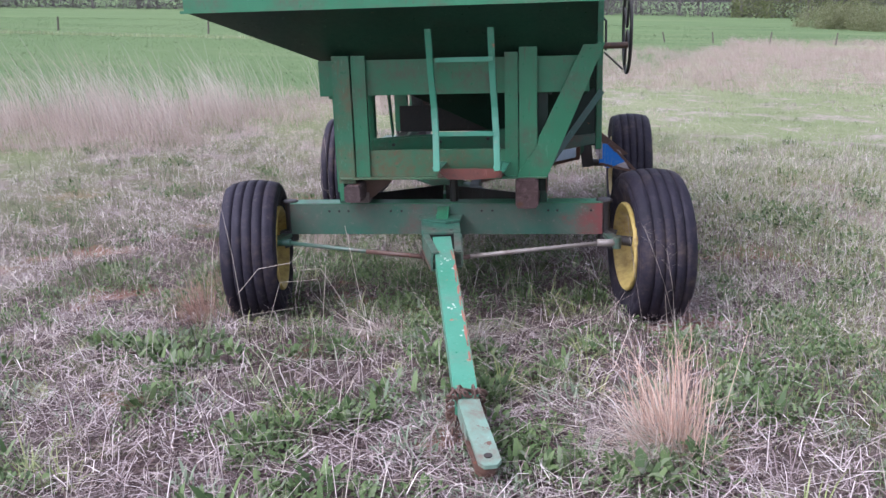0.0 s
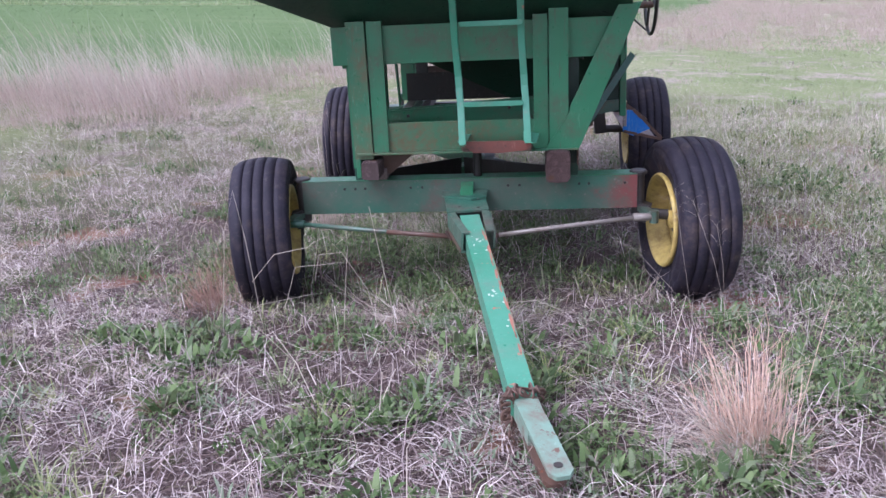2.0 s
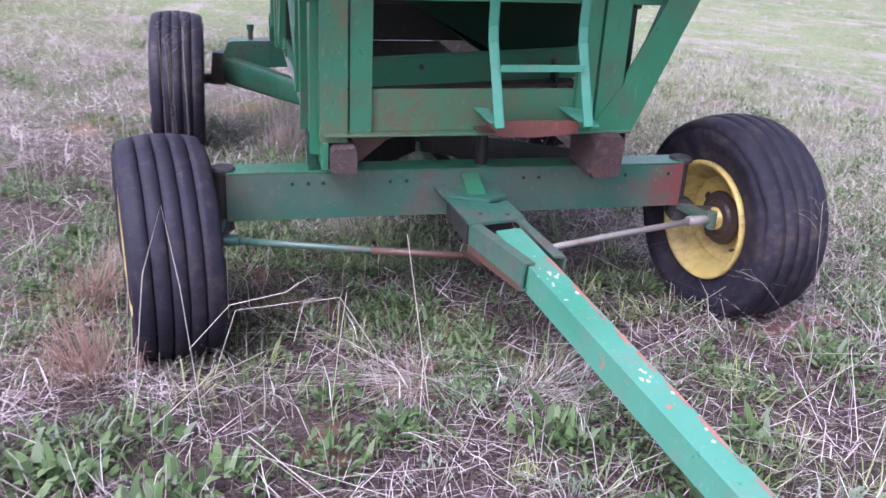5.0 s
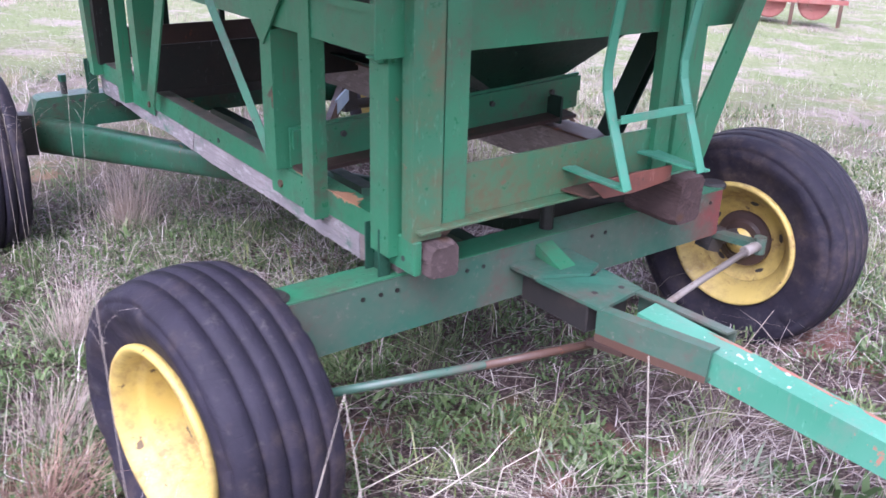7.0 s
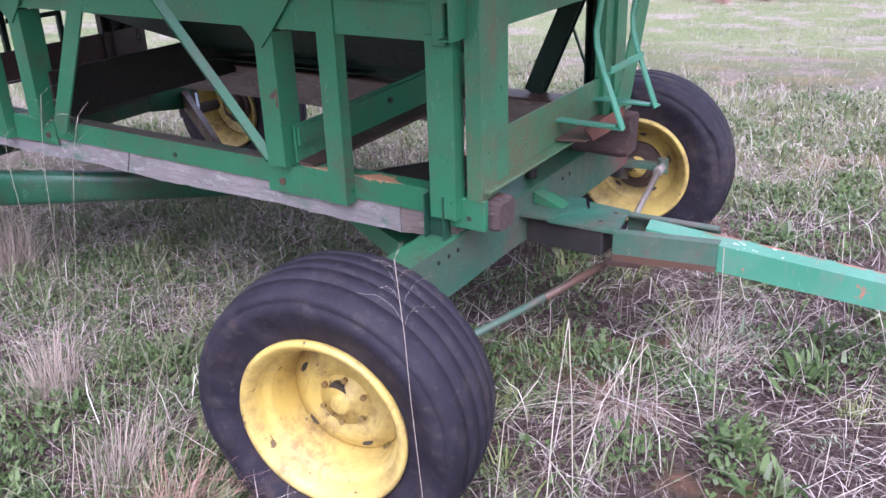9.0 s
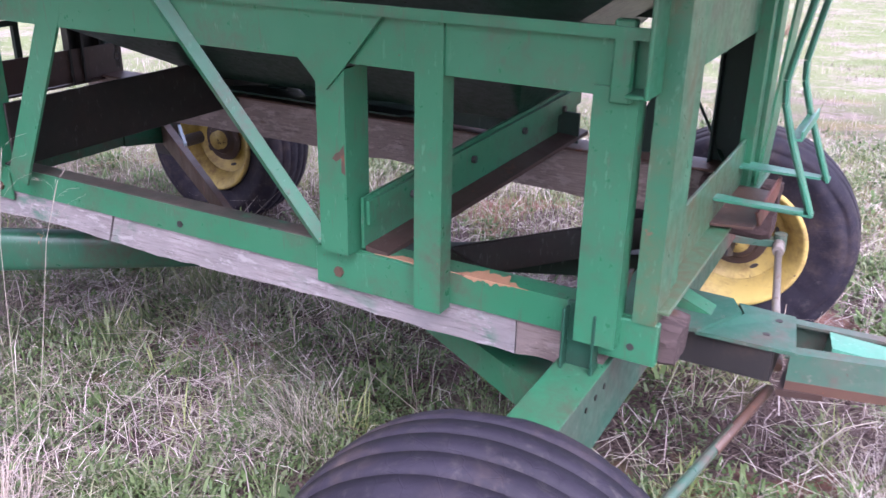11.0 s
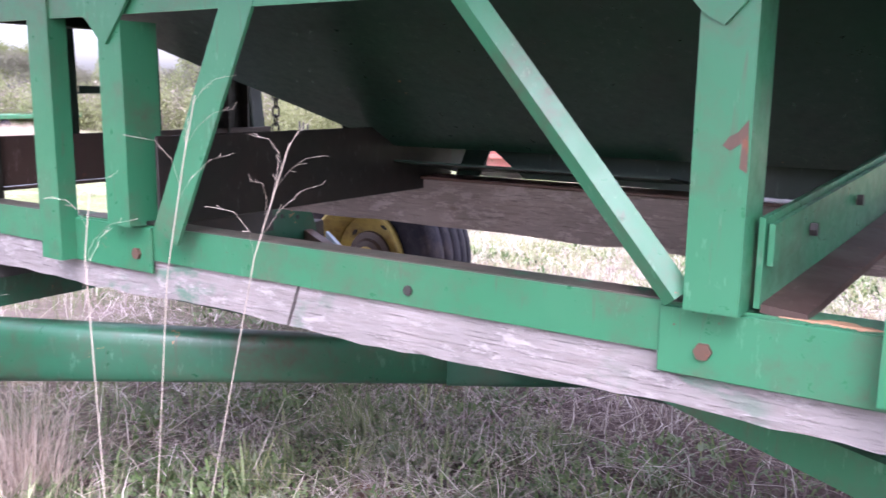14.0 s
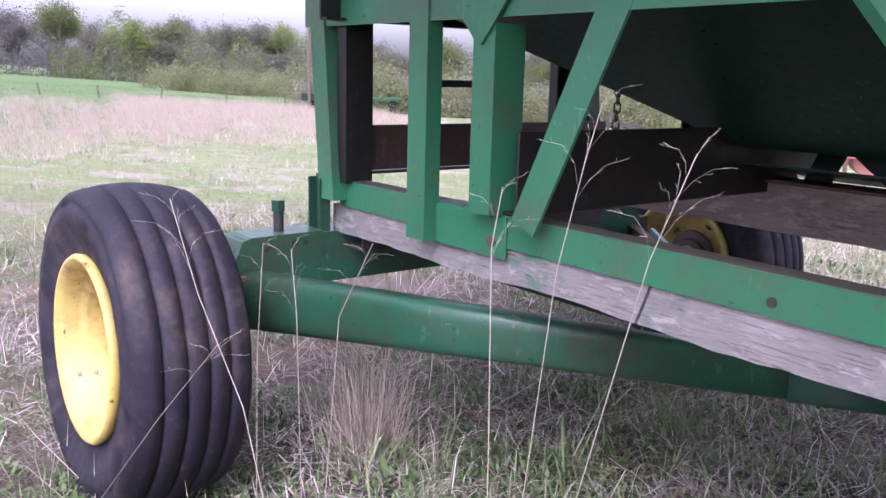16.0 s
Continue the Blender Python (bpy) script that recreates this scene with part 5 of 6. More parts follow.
def field(name, n, r0, r1, a0, a1, height, width, material, label, seed=None, over=0.0, lean=0.4, scale=0.25, band=None, near=None):
    x, y = ring_points(n, r0, r1, a0, a1)
    ok = outside(x, y)
    if band:
        k = strip(x, y) + 1.2 * patchy(x, y, 0.5, 77.0)
        ok &= (k > band[0]) & (k < band[1])
    if near:
        ok &= (k > -2.9) | (y > near)
    if seed is not None:
        ok &= patchy(x, y, scale, seed) > over
    return standing(name, 0, None, height, width, material, label, lean, None, "grass", (x[ok], y[ok]))


field("pasture_straw", 60000, 3, 30, -60, 100, (0.02, 0.07), (0.0018, 0.004), STRAW, "pale dry pasture grass", lean=1.6, band=(-900, 0))
field("pasture_green", 95000, 3, 32, -60, 100, (0.02, 0.07), (0.0022, 0.005), GRASS_GREEN, "fresh pasture grass", 4.0, -0.05, 1.2, 0.5, band=(-900, 0))
field("pasture_pale", 90000, 5, 45, -60, 100, (0.02, 0.07), (0.0022, 0.005), FIELD_PALE, "pale green pasture", None, 0.0, 1.3, band=(-900, 0))


def sedge(name, n, r0, r1, a0, a1, band, height, spread, per, over, material, label, clump=False):
    x, y = ring_points(n, r0, r1, a0, a1)
    k = strip(x, y) + 1.5 * patchy(x, y, 0.35, 77.0)
    ok = outside(x, y) & (k > band[0]) & (k < band[1]) & ((y > 13.0) | (k > -2.9)) & (patchy(x, y, 0.18, 12.0) > over)
    tongue_of_sedge = 7.0 * np.exp(-((x - 2.8) / 1.7) ** 2)
    if not clump:
        ok |= (k > 0) & (k < tongue_of_sedge) & (y > 12)
    if clump:
        ok &= RNG.random(n) < np.where((x < -6.1) | (x > -3.7), 0.10, 0.9)
    x, y = x[ok], y[ok]
    m = len(x) * per
    tall = np.repeat(RNG.uniform(0.6, 1.1, len(x)), per)
    x, y = np.repeat(x, per) + RNG.normal(0, 0.10, m), np.repeat(y, per) + RNG.normal(0, 0.10, m)
    h = RNG.uniform(*height, m) * tall
    a = RNG.uniform(0, 2 * np.pi, m)
    l = np.abs(RNG.normal(0, spread, m)) * h
    base = np.stack([x, y, lands(x, y)], 1)
    tips = base + np.stack([np.cos(a) * l - 0.32 * h, np.sin(a) * l, h], 1)
    bend = np.stack([0.06 * h, 0 * h, 0.05 * h], 1)
    return strands(name, base, tips, RNG.uniform(0.002, 0.006, m), material, label, "grass", bend, RNG.uniform(0, np.pi, m))


sedge("tall_broomsedge", 1500, 6, 17, -60, -6, (-1.9, 0.6), (0.35, 1.10), 0.30, 34, -2.0, STRAW_FEATHER, "tall feathery pale broomsedge in leaning tufts", True)
sedge("broomsedge", 1500, 6, 17, -60, -6, (-2.8, 0.4), (0.10, 0.42), 0.45, 36, -0.6, STRAW_PINK, "pinkish dry broomsedge in loose tufts")
sedge("low_broomsedge", 2400, 12, 40, -3, 30, (-17.0, 2.2), (0.14, 0.38), 0.6, 34, -0.35, STRAW_PINK, "low pinkish dry broomsedge")
field("sedge_floor", 110000, 6, 42, -60, 30, (0.04, 0.16), (0.004, 0.010), STRAW_PINK, "low pinkish dry grass", 12.0, -0.7, 1.0, 0.18, band=(-17.0, 1.4), near=13.0)
field("field_grass", 90000, 12, 60, -75, 45, (0.02, 0.05), (0.010, 0.022), FIELD_GREEN, "bright green spring field", lean=1.4, band=(0, 900))
for name, n, mat, seed, over, hi, label in (
    ("pasture_tufts", 1700, STRAW, 41.0, 0.0, (0.05, 0.16), "grey-pink dry tufts over the pasture"),
    ("pasture_weeds", 2600, GRASS_GREEN, 52.0, 0.0, (0.03, 0.09), "green weedy clumps over the pasture"),
    ("pasture_bents", 800, STRAW_PINK, 63.0, 0.1, (0.06, 0.20), "pale pink bents over the pasture"),
):
    x, y = ring_points(n, 4, 26, -60, 100)
    ok = outside(x, y) & (strip(x, y) < 0) & (patchy(x, y, 0.6, seed) > over - 0.1)
    per = 34
    x, y = np.repeat(x[ok], per), np.repeat(y[ok], per)
    x, y = x + RNG.normal(0, 0.09, len(x)), y + RNG.normal(0, 0.09, len(y))
    standing(name, 0, None, (hi[0] * 0.6, hi[1] * 0.6), (0.002, 0.005), mat, label, 1.1, None, "grass", (x, y))
standing("side_grass", 42000, (1.2, 4.5, -2.0, 6.0), (0.02, 0.08), (0.002, 0.0045), GRASS_BRIGHT, "short green grass beside the wagon", 0.9, lambda x, y: patchy(x, y, 1.1, 83.0) > -0.15)
standing("pale_bents", 36000, (1.3, 4.5, -3.2, 6.0), (0.02, 0.09), (0.002, 0.0045), FIELD_PALE, "pale green and straw bents beside the wagon", 0.8)
# tufts of dry grass
def tuft(x, y, n, height, spread, material, label):
    a, r = RNG.uniform(0, 2 * np.pi, n), np.abs(RNG.normal(0, 0.07, n))
    bx, by = x + r * np.cos(a), y + r * np.sin(a)
    h = RNG.uniform(0, 1, n) ** 1.4 * (height[1] - height[0]) + height[0]
    b = a + RNG.normal(0, 0.8, n)
    l = np.abs(RNG.normal(spread, spread * 0.6, n)) * RNG.uniform(0.5, 1.3, n)
    lx, ly = RNG.normal(0, 0.3, 2) * spread
    base = np.stack([bx, by, lands(bx, by)], 1)
    tips = base + np.stack([np.cos(b) * l + lx, np.sin(b) * l + ly, h * np.where(RNG.random(n) < 0.25, 0.35, 1.0)], 1)
    bend = np.stack([-np.cos(b) * l * 0.2, -np.sin(b) * l * 0.2, 0.22 * h], 1) + RNG.normal(0, 0.018, (n, 3))
    return strands("grass_tuft", base, tips, RNG.uniform(0.0015, 0.003, n), material, label, "grass tuft", bend, RNG.uniform(0, np.pi, n))


tuft(0.97, -1.87, 560, (0.02, 0.20), 0.24, STRAW_LONG, "pale tan tuft of dry bunch grass")
tuft(0.96, -1.86, 420, (0.06, 0.42), 0.15, STRAW_TAN, "reddish dry bunch grass")
for x, y in ((12.0, 2.6), (12.9, 2.2), (13.6, 1.7), (12.6, 3.4), (14.3, 2.6), (13.4, 3.0)):
    tuft(x, y, 420, (0.1, 0.45), 0.5, STRAW_RED, "reddish tussock of dry grass out on the pasture")
tuft(-1.29, -0.28, 380, (0.08, 0.26), 0.14, STRAW_RED, "reddish-brown tuft of dry grass beside the tyre")


# ---- distance ----
def leaves(name, c, size, material, label, category, g):
    """Many small far leaves or twig ends in one mesh, one triangle each."""
    n = len(c)
    a, b = g.normal(0, 1, (n, 3)), g.normal(0, 1, (n, 3))
    a /= np.linalg.norm(a, axis=1)[:, None]
    b /= np.linalg.norm(b, axis=1)[:, None]
    co = np.stack([c, c + a * size[:, None], c + b * size[:, None] * 0.8], 1).reshape(-1, 3)
    data = bpy.data.meshes.new(name)
    data.vertices.add(3 * n)
    data.vertices.foreach_set("co", co.ravel())
    data.loops.add(3 * n)
    data.loops.foreach_set("vertex_index", np.arange(3 * n, dtype=np.int32))
    data.polygons.add(n)
    data.polygons.foreach_set("loop_start", (3 * np.arange(n)).astype(np.int32))
    data.update(calc_edges=True)
    data.materials.append(material)
    return tagged(new(name, data), label, category, kind="stuff")


def tree(x, y, height, seed, leaf, density, spread, category="tree", label="bare-branched tree with sparse spring leaves"):
    r = random.Random(seed)
    top = thing("tree", pose(x, y, GZ), label, category, "far tree line")
    bm = B()
    tips = []

    def limb(p, d, length, rad, depth):
        q = p + d * length
        sweep(bm, circle(rad, 5), p, q, (0.3, 0.9, 0.1), 0.6)
        if depth == 0:
            tips.append(q)
            return
        for _ in range(3 if depth > 1 else 3):
            e = (d + Vector((r.uniform(-1, 1), r.uniform(-1, 1), r.uniform(-0.2, 0.7))) * 0.75).normalized()
            limb(p + d * length * r.uniform(0.6, 1.0), e, length * r.uniform(0.55, 0.8), rad * 0.6, depth - 1)
        tips.append(q)

    limb(Vector((0, 0, 0)), Vector((r.uniform(-0.1, 0.1), r.uniform(-0.1, 0.1), 1)).normalized(), height * 0.33, height * 0.022, 4)
    part("trunk", bm, BARK, top)
    g = np.random.default_rng(seed)
    pts = np.array([tuple(t) for t in tips])
    n = int(density)
    c = pts[g.integers(0, len(pts), n)] + g.normal(0, 0.05 * height * spread, (n, 3))
    crown = leaves("crown", c, g.uniform(0.08, 0.19, n), leaf, "", "", g)
    for key in ("category", "kind"):
        if key in crown:
            del crown[key]
    crown.parent = top
    return top


def bark():
    m = Mat("grey_bark", 0.9, 0, 0.15)
    m.colour(m.mix(m.noise(5, 4), (0.14, 0.12, 0.115), (0.22, 0.20, 0.19)))
    return m.m


BARK = bark()
LEAF_SPRING = blades("spring_leaf", (0.0, (0.150, 0.176, 0.072)), (0.6, (0.189, 0.215, 0.091)), (1.0, (0.234, 0.247, 0.130)), sheer=0.45)
LEAF_TWIG = blades("grey_twigs", (0.0, (0.165, 0.155, 0.125)), (0.6, (0.195, 0.185, 0.15)), (1.0, (0.18, 0.20, 0.12)), sheer=0.4)
LEAF_LIME = blades("lime_leaf", (0.0, (0.188, 0.237, 0.075)), (1.0, (0.250, 0.294, 0.112)), sheer=0.45)
LEAF_DARK = blades("bare_dark_twigs", (0.0, (0.132, 0.116, 0.121)), (0.7, (0.171, 0.149, 0.152)), (1.0, (0.154, 0.160, 0.116)), sheer=0.4)
LEAF_HEDGE = blades("hedge_leaf", (0.0, (0.20, 0.225, 0.105)), (0.6, (0.245, 0.26, 0.135)), (1.0, (0.31, 0.31, 0.20)), sheer=0.45)
LEAF_BUSH = blades("bush_leaf", (0.0, (0.188, 0.188, 0.120)), (0.5, (0.247, 0.225, 0.180)), (0.9, (0.300, 0.262, 0.225)), (1.0, (0.600, 0.510, 0.465)), sheer=0.4)
r = random.Random(21)
kinds = []
for k in range(5):
    spec = (LEAF_SPRING, LEAF_TWIG, LEAF_LIME, LEAF_SPRING, LEAF_TWIG)[k]
    kinds.append(tree(0, -300 - 12 * k, 8.4, 40 + k, spec, 12000, 1.05))
for k in range(2):
    kinds.append(tree(0, -400 - 12 * k, 8.4, 60 + k, LEAF_DARK, 11000, 1.1, label="dark bare tree in the shaded wood edge"))
spots = []
for i in range(110):
    a = radians(-52 + 145 * i / 109 + r.uniform(-1, 1))
    d = r.uniform(94, 114)
    spots.append((d * math.sin(a), d * math.cos(a)))
for i, (x, y) in enumerate(spots):
    t = kinds[r.randrange(5) if math.degrees(math.atan2(x, y)) > 12 or i < 5 else 5 + r.randrange(2)]
    s = r.uniform(0.7, 1.15)
    m = Matrix.Translation((x, y, land(x, y) - 0.1)) @ Matrix.Rotation(r.uniform(0, 6.3), 4, "Z")
    if i < 5:
        kinds[i].matrix_world = m
        kinds[i].scale = (s, s, s)
    else:
        c = copy_thing(t, m)
        c.scale = (s, s, s)


def bush(x, y, height, wide, seed, leaf):
    g = np.random.default_rng(seed)
    n = 5200
    a, e = g.uniform(0, 2 * np.pi, n), g.uniform(0, 1, n)
    k = g.uniform(0.35, 1, n) ** 0.5 * (1 + 0.25 * np.sin(3 * a + seed) + 0.18 * np.sin(7 * a))
    c = np.stack([x + wide * k * np.cos(a) * np.sqrt(1 - e * e * 0.9), y + wide * k * np.sin(a) * np.sqrt(1 - e * e * 0.9), land(x, y) + height * e * k], 1)
    ob = leaves("bush", c, g.uniform(0.05, 0.13, n), leaf, "grey-green scrub bush with bare twigs", "bush", g)
    del ob["kind"]
    ob["group"] = "scrub along the field"
    return ob


for i in range(20):
    a = radians(29 + 22 * i / 19 + r.uniform(-0.5, 0.5))
    d = r.uniform(37, 41)
    bush(-1.8 + d * math.sin(a), d * math.cos(a), r.uniform(1.3, 2.1), r.uniform(1.0, 1.7), 100 + i, LEAF_BUSH if r.random() < 0.6 else LEAF_HEDGE)
for i in range(22):
    a = radians(19.5 + 18 * i / 21 + r.uniform(-0.4, 0.4))
    d = r.uniform(56, 66)
    bush(-1.8 + d * math.sin(a), d * math.cos(a), r.uniform(1.0, 1.9), r.uniform(1.3, 2.1), 140 + i, LEAF_HEDGE if a < radians(27) or r.random() < 0.4 else LEAF_BUSH)


def slope(x, y):
    """The far pasture's height, for many spots at once."""
    return GZ + 0.07 + 0.007 * (y - 1) - 0.0454 * x


g = np.random.default_rng(5)
for k in (5, 6):
    kinds[k].matrix_world = Matrix.Translation((-20 + 11 * k, 100, land(-20 + 11 * k, 100)))
n = 170000
a, d = np.radians(g.uniform(-55, 95, n)), g.uniform(92, 112, n)
c = np.stack([d * np.sin(a), d * np.cos(a), slope(d * np.sin(a), d * np.cos(a)) + 7.0 * g.uniform(0, 1, n) ** 1.1 * (0.7 + 0.3 * np.sin(a * 61) * np.sin(a * 23))], 1)
for ok, mat, label in ((a < radians(12), LEAF_DARK, "dark brown-grey undergrowth at the foot of the trees"), (a >= radians(12), LEAF_TWIG, "grey undergrowth at the foot of the trees")):
    leaves("undergrowth", c[ok], g.uniform(0.12, 0.3, ok.sum()), mat, label, "undergrowth", g)
n = 110000
a, d = np.radians(g.uniform(12, 95, n)), g.uniform(91, 108, n)
c = np.stack([d * np.sin(a), d * np.cos(a), slope(d * np.sin(a), d * np.cos(a)) + (1.5 + 6.0 * np.abs(np.sin(a * 47 + 1) * np.sin(a * 29))) * g.uniform(0, 1, n)], 1)
leaves("spring_thicket", c, g.uniform(0.12, 0.28, n), LEAF_SPRING, "pale green thicket along the foot of the trees", "thicket", g)

# fence posts along the field
POST = wood("fence_timber", (0.20, 0.17, 0.15), (0.09, 0.07, 0.06), False)
for x in (-34.9, -27.8, -20.9, -14.0, -7.2, -1.6, 3.8, 5.4, 7.3, 9.5, 12.1, 14.6, 17.0, 19.5):
    y, z = 33.0 + r.uniform(-0.3, 0.3), land(x, 33.0)
    p = part("fence_post", sweep(B(), circle(0.045 if x < 3 else 0.032, 8), (x, y, z - 0.1), (x + r.uniform(-0.12, 0.12), y, z + r.uniform(0.55, 0.8) * (1 if x < 3 else 0.72)), (0, 1, 0), 0.85), POST)
    tagged(p, "leaning grey timber fence post", "fence post", "field fence")
n = 7500
x = RNG.uniform(-40, 2, n)
y = 29.3 + RNG.normal(0, 0.35, n)
standing("fence_row_grass", 0, None, (0.06, 0.20), (0.010, 0.02), FIELD_PALE, "rough dry grass along the fence", 0.4, None, "grass", (x, y))


# ---- single stalks that stand out ----
def stalk(points, r, label, head=0, seed=0, material=None):
    """A thin dry stalk; head: how many fine seed branches it carries at the top."""
    g = random.Random(seed)
    bm = tube_path(B(), points, r, 5)
    top, below = Vector(points[-1]), Vector(points[-2])
    d = (top - below).normalized()
    for i in range(head + 1):
        at = top - d * (0.01 + 0.15 * i / (head + 1))
        a = i * 2.4 + g.uniform(-0.5, 0.5)
        o = Vector((math.cos(a), math.sin(a), 0))
        l = 0.75 * (g.uniform(0.025, 0.045) + 0.06 * i / (head + 1))
        pts = [at, at + d * l * 0.55 + o * l * 0.25, at + d * l * 0.95 + o * l * 0.65, at + d * l * 1.05 + o * l * 1.15]
        tube_path(bm, pts, r * 0.3, 3)
        for k in range(4):
            q = pts[1].lerp(pts[2], k / 2.0) if k < 2 else pts[2].lerp(pts[3], (k - 1) / 2.0)
            e = ((pts[3] - pts[1]).normalized() + Vector((g.uniform(-1, 1), g.uniform(-1, 1), g.uniform(-1, 1))) * 0.6).normalized()
            tube_path(bm, [q, q + e * g.uniform(0.005, 0.011)], r * 0.36, 3)
    ob = part("dry_stalk", bm, material or STRAW_PALE, None, label)
    return tagged(ob, "", "dry stalk", "single dry stalks")


G0 = GZ - 0.01
SEED = "thin pale seed stalk with a feathery head beside the wagon"
for n, (pts, head) in enumerate((
    ([(-1.02, 1.25, G0), (-1.0, 1.088, 0.372), (-0.995, 1.0, 0.71), (-0.98, 0.956, 0.84)], 6),
    ([(-1.02, 1.26, G0), (-1.0, 1.191, 0.328), (-1.0, 1.147, 0.669), (-1.0, 1.108, 0.814), (-1.0, 1.084, 0.890)], 5),
    ([(-1.36, 2.36, G0), (-1.32, 2.174, 0.0), (-1.32, 1.781, 0.318), (-1.32, 1.508, 0.526)], 4),
    ([(-1.27, 1.20, G0), (-1.30, 1.469, 0.439), (-1.30, 1.63, 0.572), (-1.30, 1.741, 0.709)], 6),
    ([(-1.10, 1.88, G0), (-1.10, 1.851, 0.383), (-1.10, 1.818, 0.601)], 2),
    ([(-1.10, 1.66, G0), (-1.10, 1.686, 0.492), (-1.10, 1.705, 0.611)], 4),
    ([(-1.10, 1.64, G0), (-1.10, 1.538, 0.528), (-1.10, 1.438, 0.667)], 5),
    ([(-1.10, 1.14, G0), (-1.10, 1.154, 0.454), (-1.10, 1.163, 0.707), (-1.10, 1.146, 0.787)], 3),
    ([(-0.75, 0.70, G0), (-0.74, 0.66, 0.12), (-0.70, 0.60, 0.33)], 4),
    ([(-0.80, 0.95, G0), (-0.82, 0.93, 0.15), (-0.86, 0.90, 0.36)], 4),
    ([(-1.36, -0.47, G0), (-1.35, -0.452, 0.322), (-1.35, -0.437, 0.53), (-1.35, -0.43, 0.675), (-1.35, -0.417, 0.825)], 7),
    ([(1.0, -0.75, G0), (0.982, -0.75, 0.034), (0.93, -0.75, 0.34), (0.893, -0.75, 0.584)], 7),
    ([(1.13, -0.75, G0), (1.12, -0.75, 0.009), (1.10, -0.75, 0.25), (1.067, -0.75, 0.431)], 6),
    ([(1.19, -0.76, G0), (1.147, -0.75, -0.045), (1.06, -0.75, 0.28), (0.967, -0.75, 0.533)], 6),
    ([(1.04, -0.80, G0), (0.90, -0.78, 0.15), (0.74, -0.76, 0.33), (0.66, -0.75, 0.37)], 5),
    ([(0.94, -1.86, 0.0), (0.93, -1.90, 0.35), (0.90, -1.95, 0.62)], 0),
    ([(1.02, -1.86, 0.0), (1.06, -1.90, 0.35), (1.09, -1.92, 0.52)], 0),
)):
    stalk(pts, 0.0007, SEED, head, n, STRAW_STEM)
BENT = "long pale broken straw bent over by the front tyre"
for pts in (
    [(-1.14, -0.60, G0), (-1.059, -0.60, 0.389), (-0.997, -0.60, 0.585), (-0.965, -0.60, 0.346), (-0.92, -0.60, G0)],
    [(-0.95, -0.62, 0.16), (-0.834, -0.62, 0.29), (-0.678, -0.62, 0.32), (-0.642, -0.62, 0.348)],
    [(-0.66, -0.62, 0.16), (-0.63, -0.62, 0.285), (-0.527, -0.62, 0.294), (-0.422, -0.62, 0.116), (-0.36, -0.62, G0)],
    [(-0.364, -0.75, 0.536), (-0.32, -0.75, 0.25), (-0.278, -0.75, -0.039), (-0.27, -0.74, G0)],
    [(-0.90, -0.36, -0.10), (-0.821, -0.35, 0.136), (-0.70, -0.35, 0.145), (-0.626, -0.35, 0.153)],
    [(-0.505, -0.60, 0.30), (-0.53, -0.60, 0.10), (-0.563, -0.60, G0)],
    [(-0.80, -0.88, 0.03), (-0.60, -1.25, 0.06), (-0.441, -1.60, 0.07)],
    [(0.20, -0.40, -0.04), (0.33, -0.48, 0.0), (0.45, -0.56, -0.02)],
    [(-1.05, -0.75, 0.0), (-0.92, -0.62, 0.05), (-0.74, -0.42, 0.02)],
):
    stalk(pts, 0.0014, BENT, 0, 0, STRAW_LONG)

# tussocks under and beside the wagon
for x, y, n, hi, wide, mat, label in (
    (-0.50, 2.40, 560, (0.08, 0.36), 0.15, STRAW_PINK, "pinkish dry tussock beneath the rear axle"),
    (-0.26, 0.95, 260, (0.06, 0.20), 0.13, STRAW_PALE, "pale dry tussock beneath the side rail"),
    (-1.07, 1.30, 260, (0.10, 0.34), 0.14, STRAW_PINK, "pinkish dry tussock beside the wagon"),
    (-1.28, 0.67, 240, (0.08, 0.30), 0.16, STRAW_PINK, "pale pink tussock beside the wagon"),
    (-1.36, 0.36, 320, (0.06, 0.24), 0.15, STRAW_RED, "reddish tussock by the front tyre"),
    (0.10, -0.62, 200, (0.01, 0.12), 0.28, STRAW_LONG, "matted pale straw beneath the tongue hinge"),
    (-0.25, -0.45, 260, (0.01, 0.12), 0.28, STRAW_LONG, "matted straw beneath the front axle"),
    (0.35, 1.95, 200, (0.06, 0.28), 0.12, GRASS_GREEN, "green grass tuft beneath the wagon"),
    (-0.25, 0.95, 220, (0.05, 0.20), 0.10, GRASS_GREEN, "green grass tuft beneath the wagon"),
    (-0.05, 0.45, 220, (0.05, 0.20), 0.10, GRASS_GREEN, "green grass tuft beneath the wagon"),
    (-1.02, 2.05, 200, (0.05, 0.22), 0.12, GRASS_GREEN, "green grass tuft by the rear tyre"),
):
    tuft(x, y, n, hi, wide, mat, label)

# ---- farm things left in the grass ----
rake = thing("red_implement", pose(12.0, 7.4, land(12.0, 7.4), 0, 0, 35), "rusty red farm implement standing in long grass", "farm implement")
for y in (-0.7, 0.0, 0.7):
    drum = lathe(B(), [(-0.32, 0.0), (-0.32, 0.24), (-0.30, 0.26), (0.30, 0.26), (0.32, 0.24), (0.32, 0.0)], 20, closed=False)
    d = part("drum", drum, RED, rake, "faded red drum", smooth=False)
    d.matrix_local = pose(0, y, 0.36)
for z in (0.42, 0.66):
    part("frame_bar", sweep(B(), rect(0.07, 0.07), (-0.42, -1.2, z), (-0.42, 1.2, z)), RED, rake, bevel=0.006)
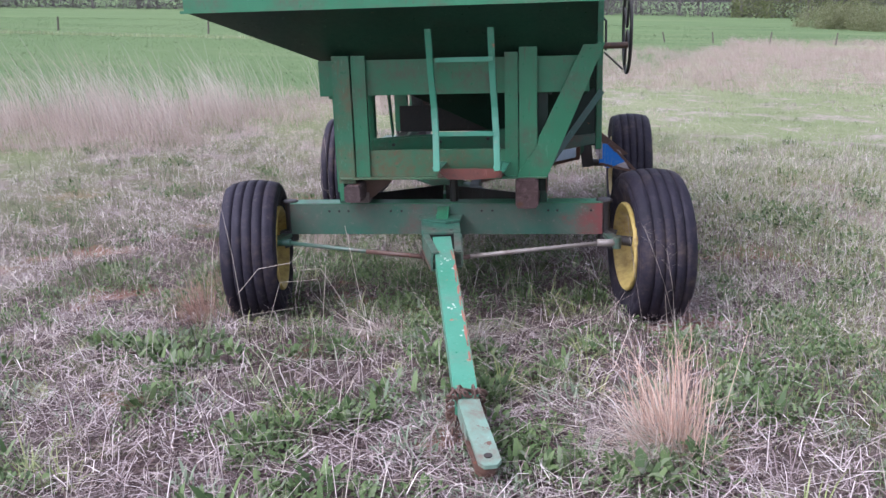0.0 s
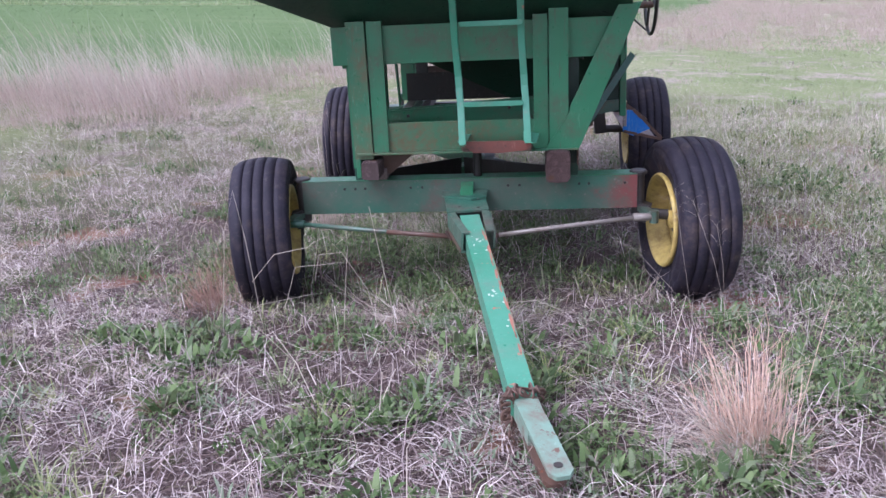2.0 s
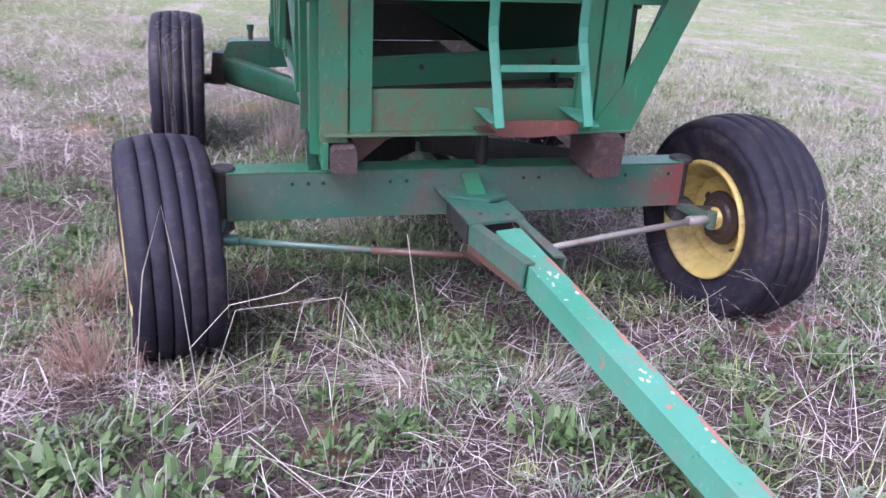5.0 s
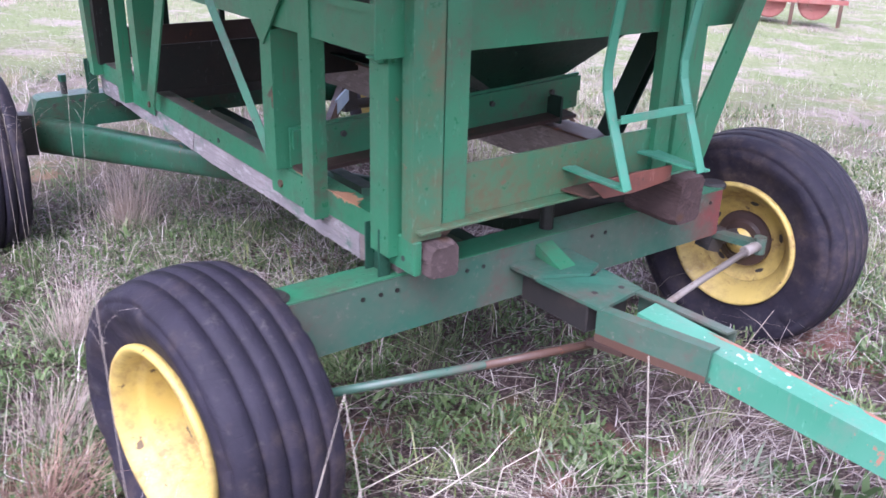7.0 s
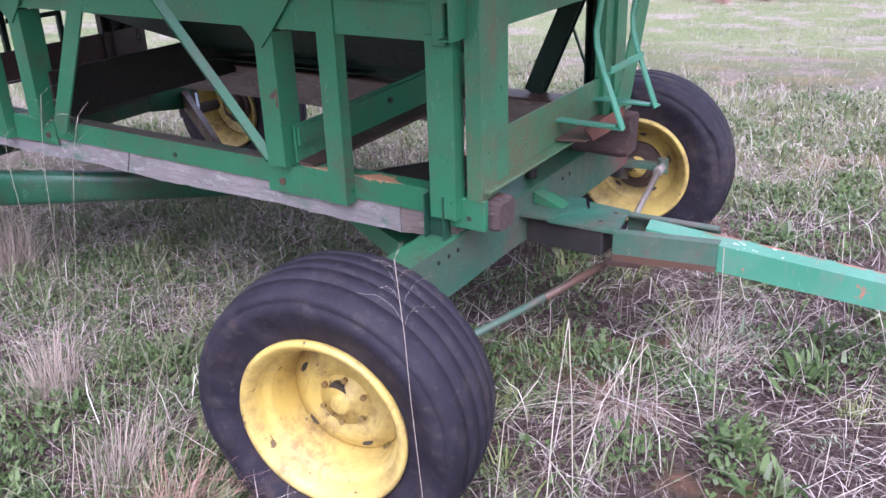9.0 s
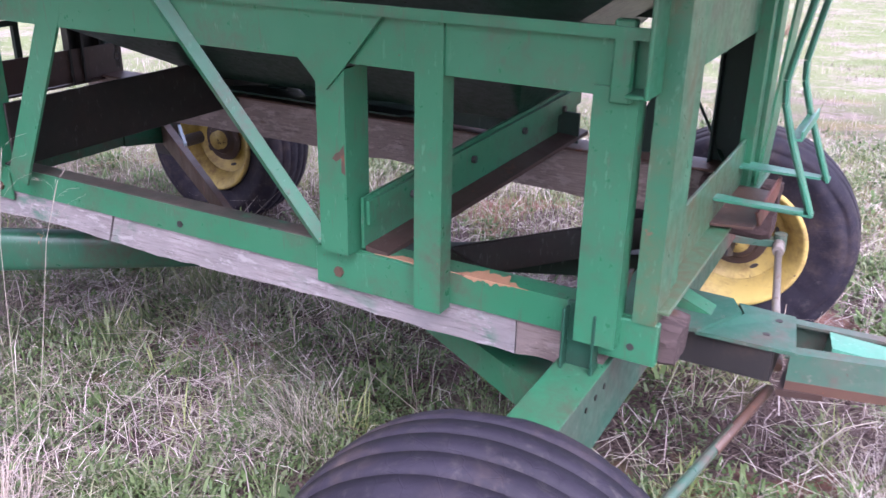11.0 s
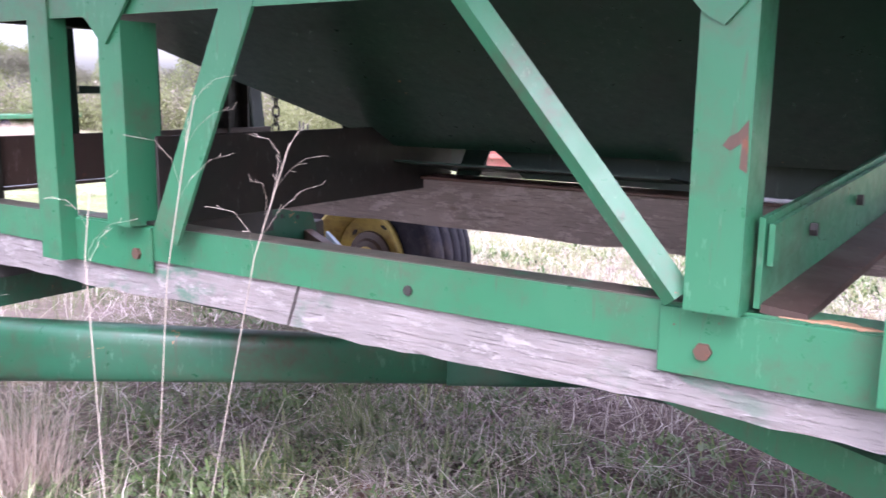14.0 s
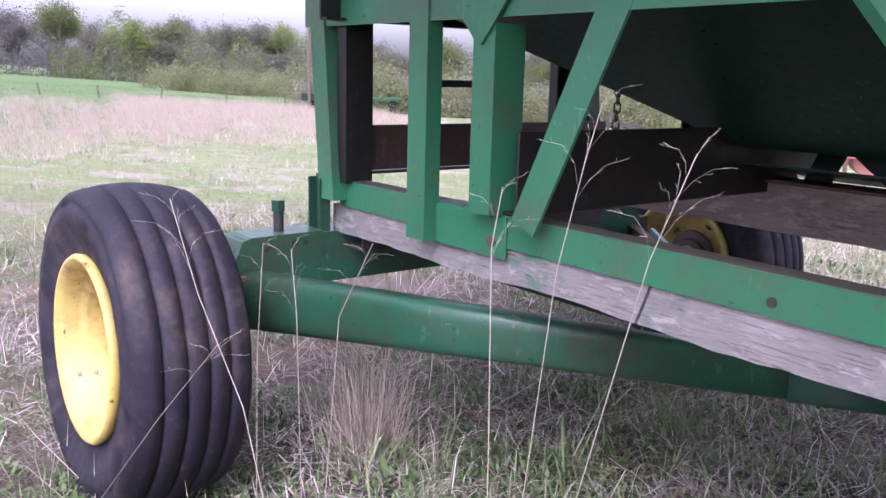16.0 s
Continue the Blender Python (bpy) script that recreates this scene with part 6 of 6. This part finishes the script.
for y in (-1.1, -0.35, 0.35, 1.1):
    part("frame_leg", sweep(B(), rect(0.05, 0.06), (-0.42, y, 0.02), (-0.42, y, 0.70), (0, 1, 0)), RUST, rake, bevel=0.004)

cart = thing("green_cart", pose(16.7, 31.0, land(16.7, 31.0), 0, 0, 12), "low green flat farm cart standing before the scrub", "farm cart")
part("deck", box(B(), -2.0, 2.0, -0.8, 0.8, 0.44, 0.58), GREEN, cart, bevel=0.02)
part("headboard", box(B(), -2.03, -1.97, -0.8, 0.8, 0.44, 0.72), GREEN_DULL_SHADED, cart, bevel=0.01)
for x, y in ((-1.5, -0.7), (-1.5, 0.7), (1.5, -0.7), (1.5, 0.7)):
    w = part("cart_wheel", lathe(B(), [(-0.07, 0.0), (-0.07, 0.19), (-0.05, 0.22), (0.05, 0.22), (0.07, 0.19), (0.07, 0.0)], 20, closed=False), RUBBER, cart)
    w.matrix_local = pose(x, y, 0.22, 0, 0, 90)
    part("leg", box(B(), x - 0.05, x + 0.05, y - 0.05, y + 0.05, 0.2, 0.46), GREEN_DULL_SHADED, cart, bevel=0.01)
pole = part("pole", sweep(B(), circle(0.06, 10), (14.16, 30.0, land(14.16, 30.0) - 0.1), (14.15, 30.0, 4.0), (0, 1, 0), 0.8), POST)
tagged(pole, "slim pale wooden pole before the scrub", "pole")
har = thing("grey_harrow", pose(17.0, 17.5, land(17.0, 17.5), 0, 0, 50), "grey tined harrow lying in the pasture", "harrow")
for i in range(5):
    part("harrow_bar", sweep(B(), rect(0.05, 0.05), (-1.0, -0.8 + 0.4 * i, 0.35), (1.0, -0.8 + 0.4 * i, 0.35)), DARK_STEEL, har, bevel=0.005)
for i in range(3):
    part("harrow_tie", sweep(B(), rect(0.05, 0.04), (-0.9 + 0.9 * i, -0.9, 0.40), (-0.9 + 0.9 * i, 0.9, 0.40)), DARK_STEEL, har, bevel=0.005)
    part("harrow_leg", sweep(B(), rect(0.05, 0.05), (-0.9 + 0.9 * i, 0.0, 0.0), (-0.9 + 0.9 * i, 0.0, 0.75), (0, 1, 0)), DARK_STEEL, har, bevel=0.005)
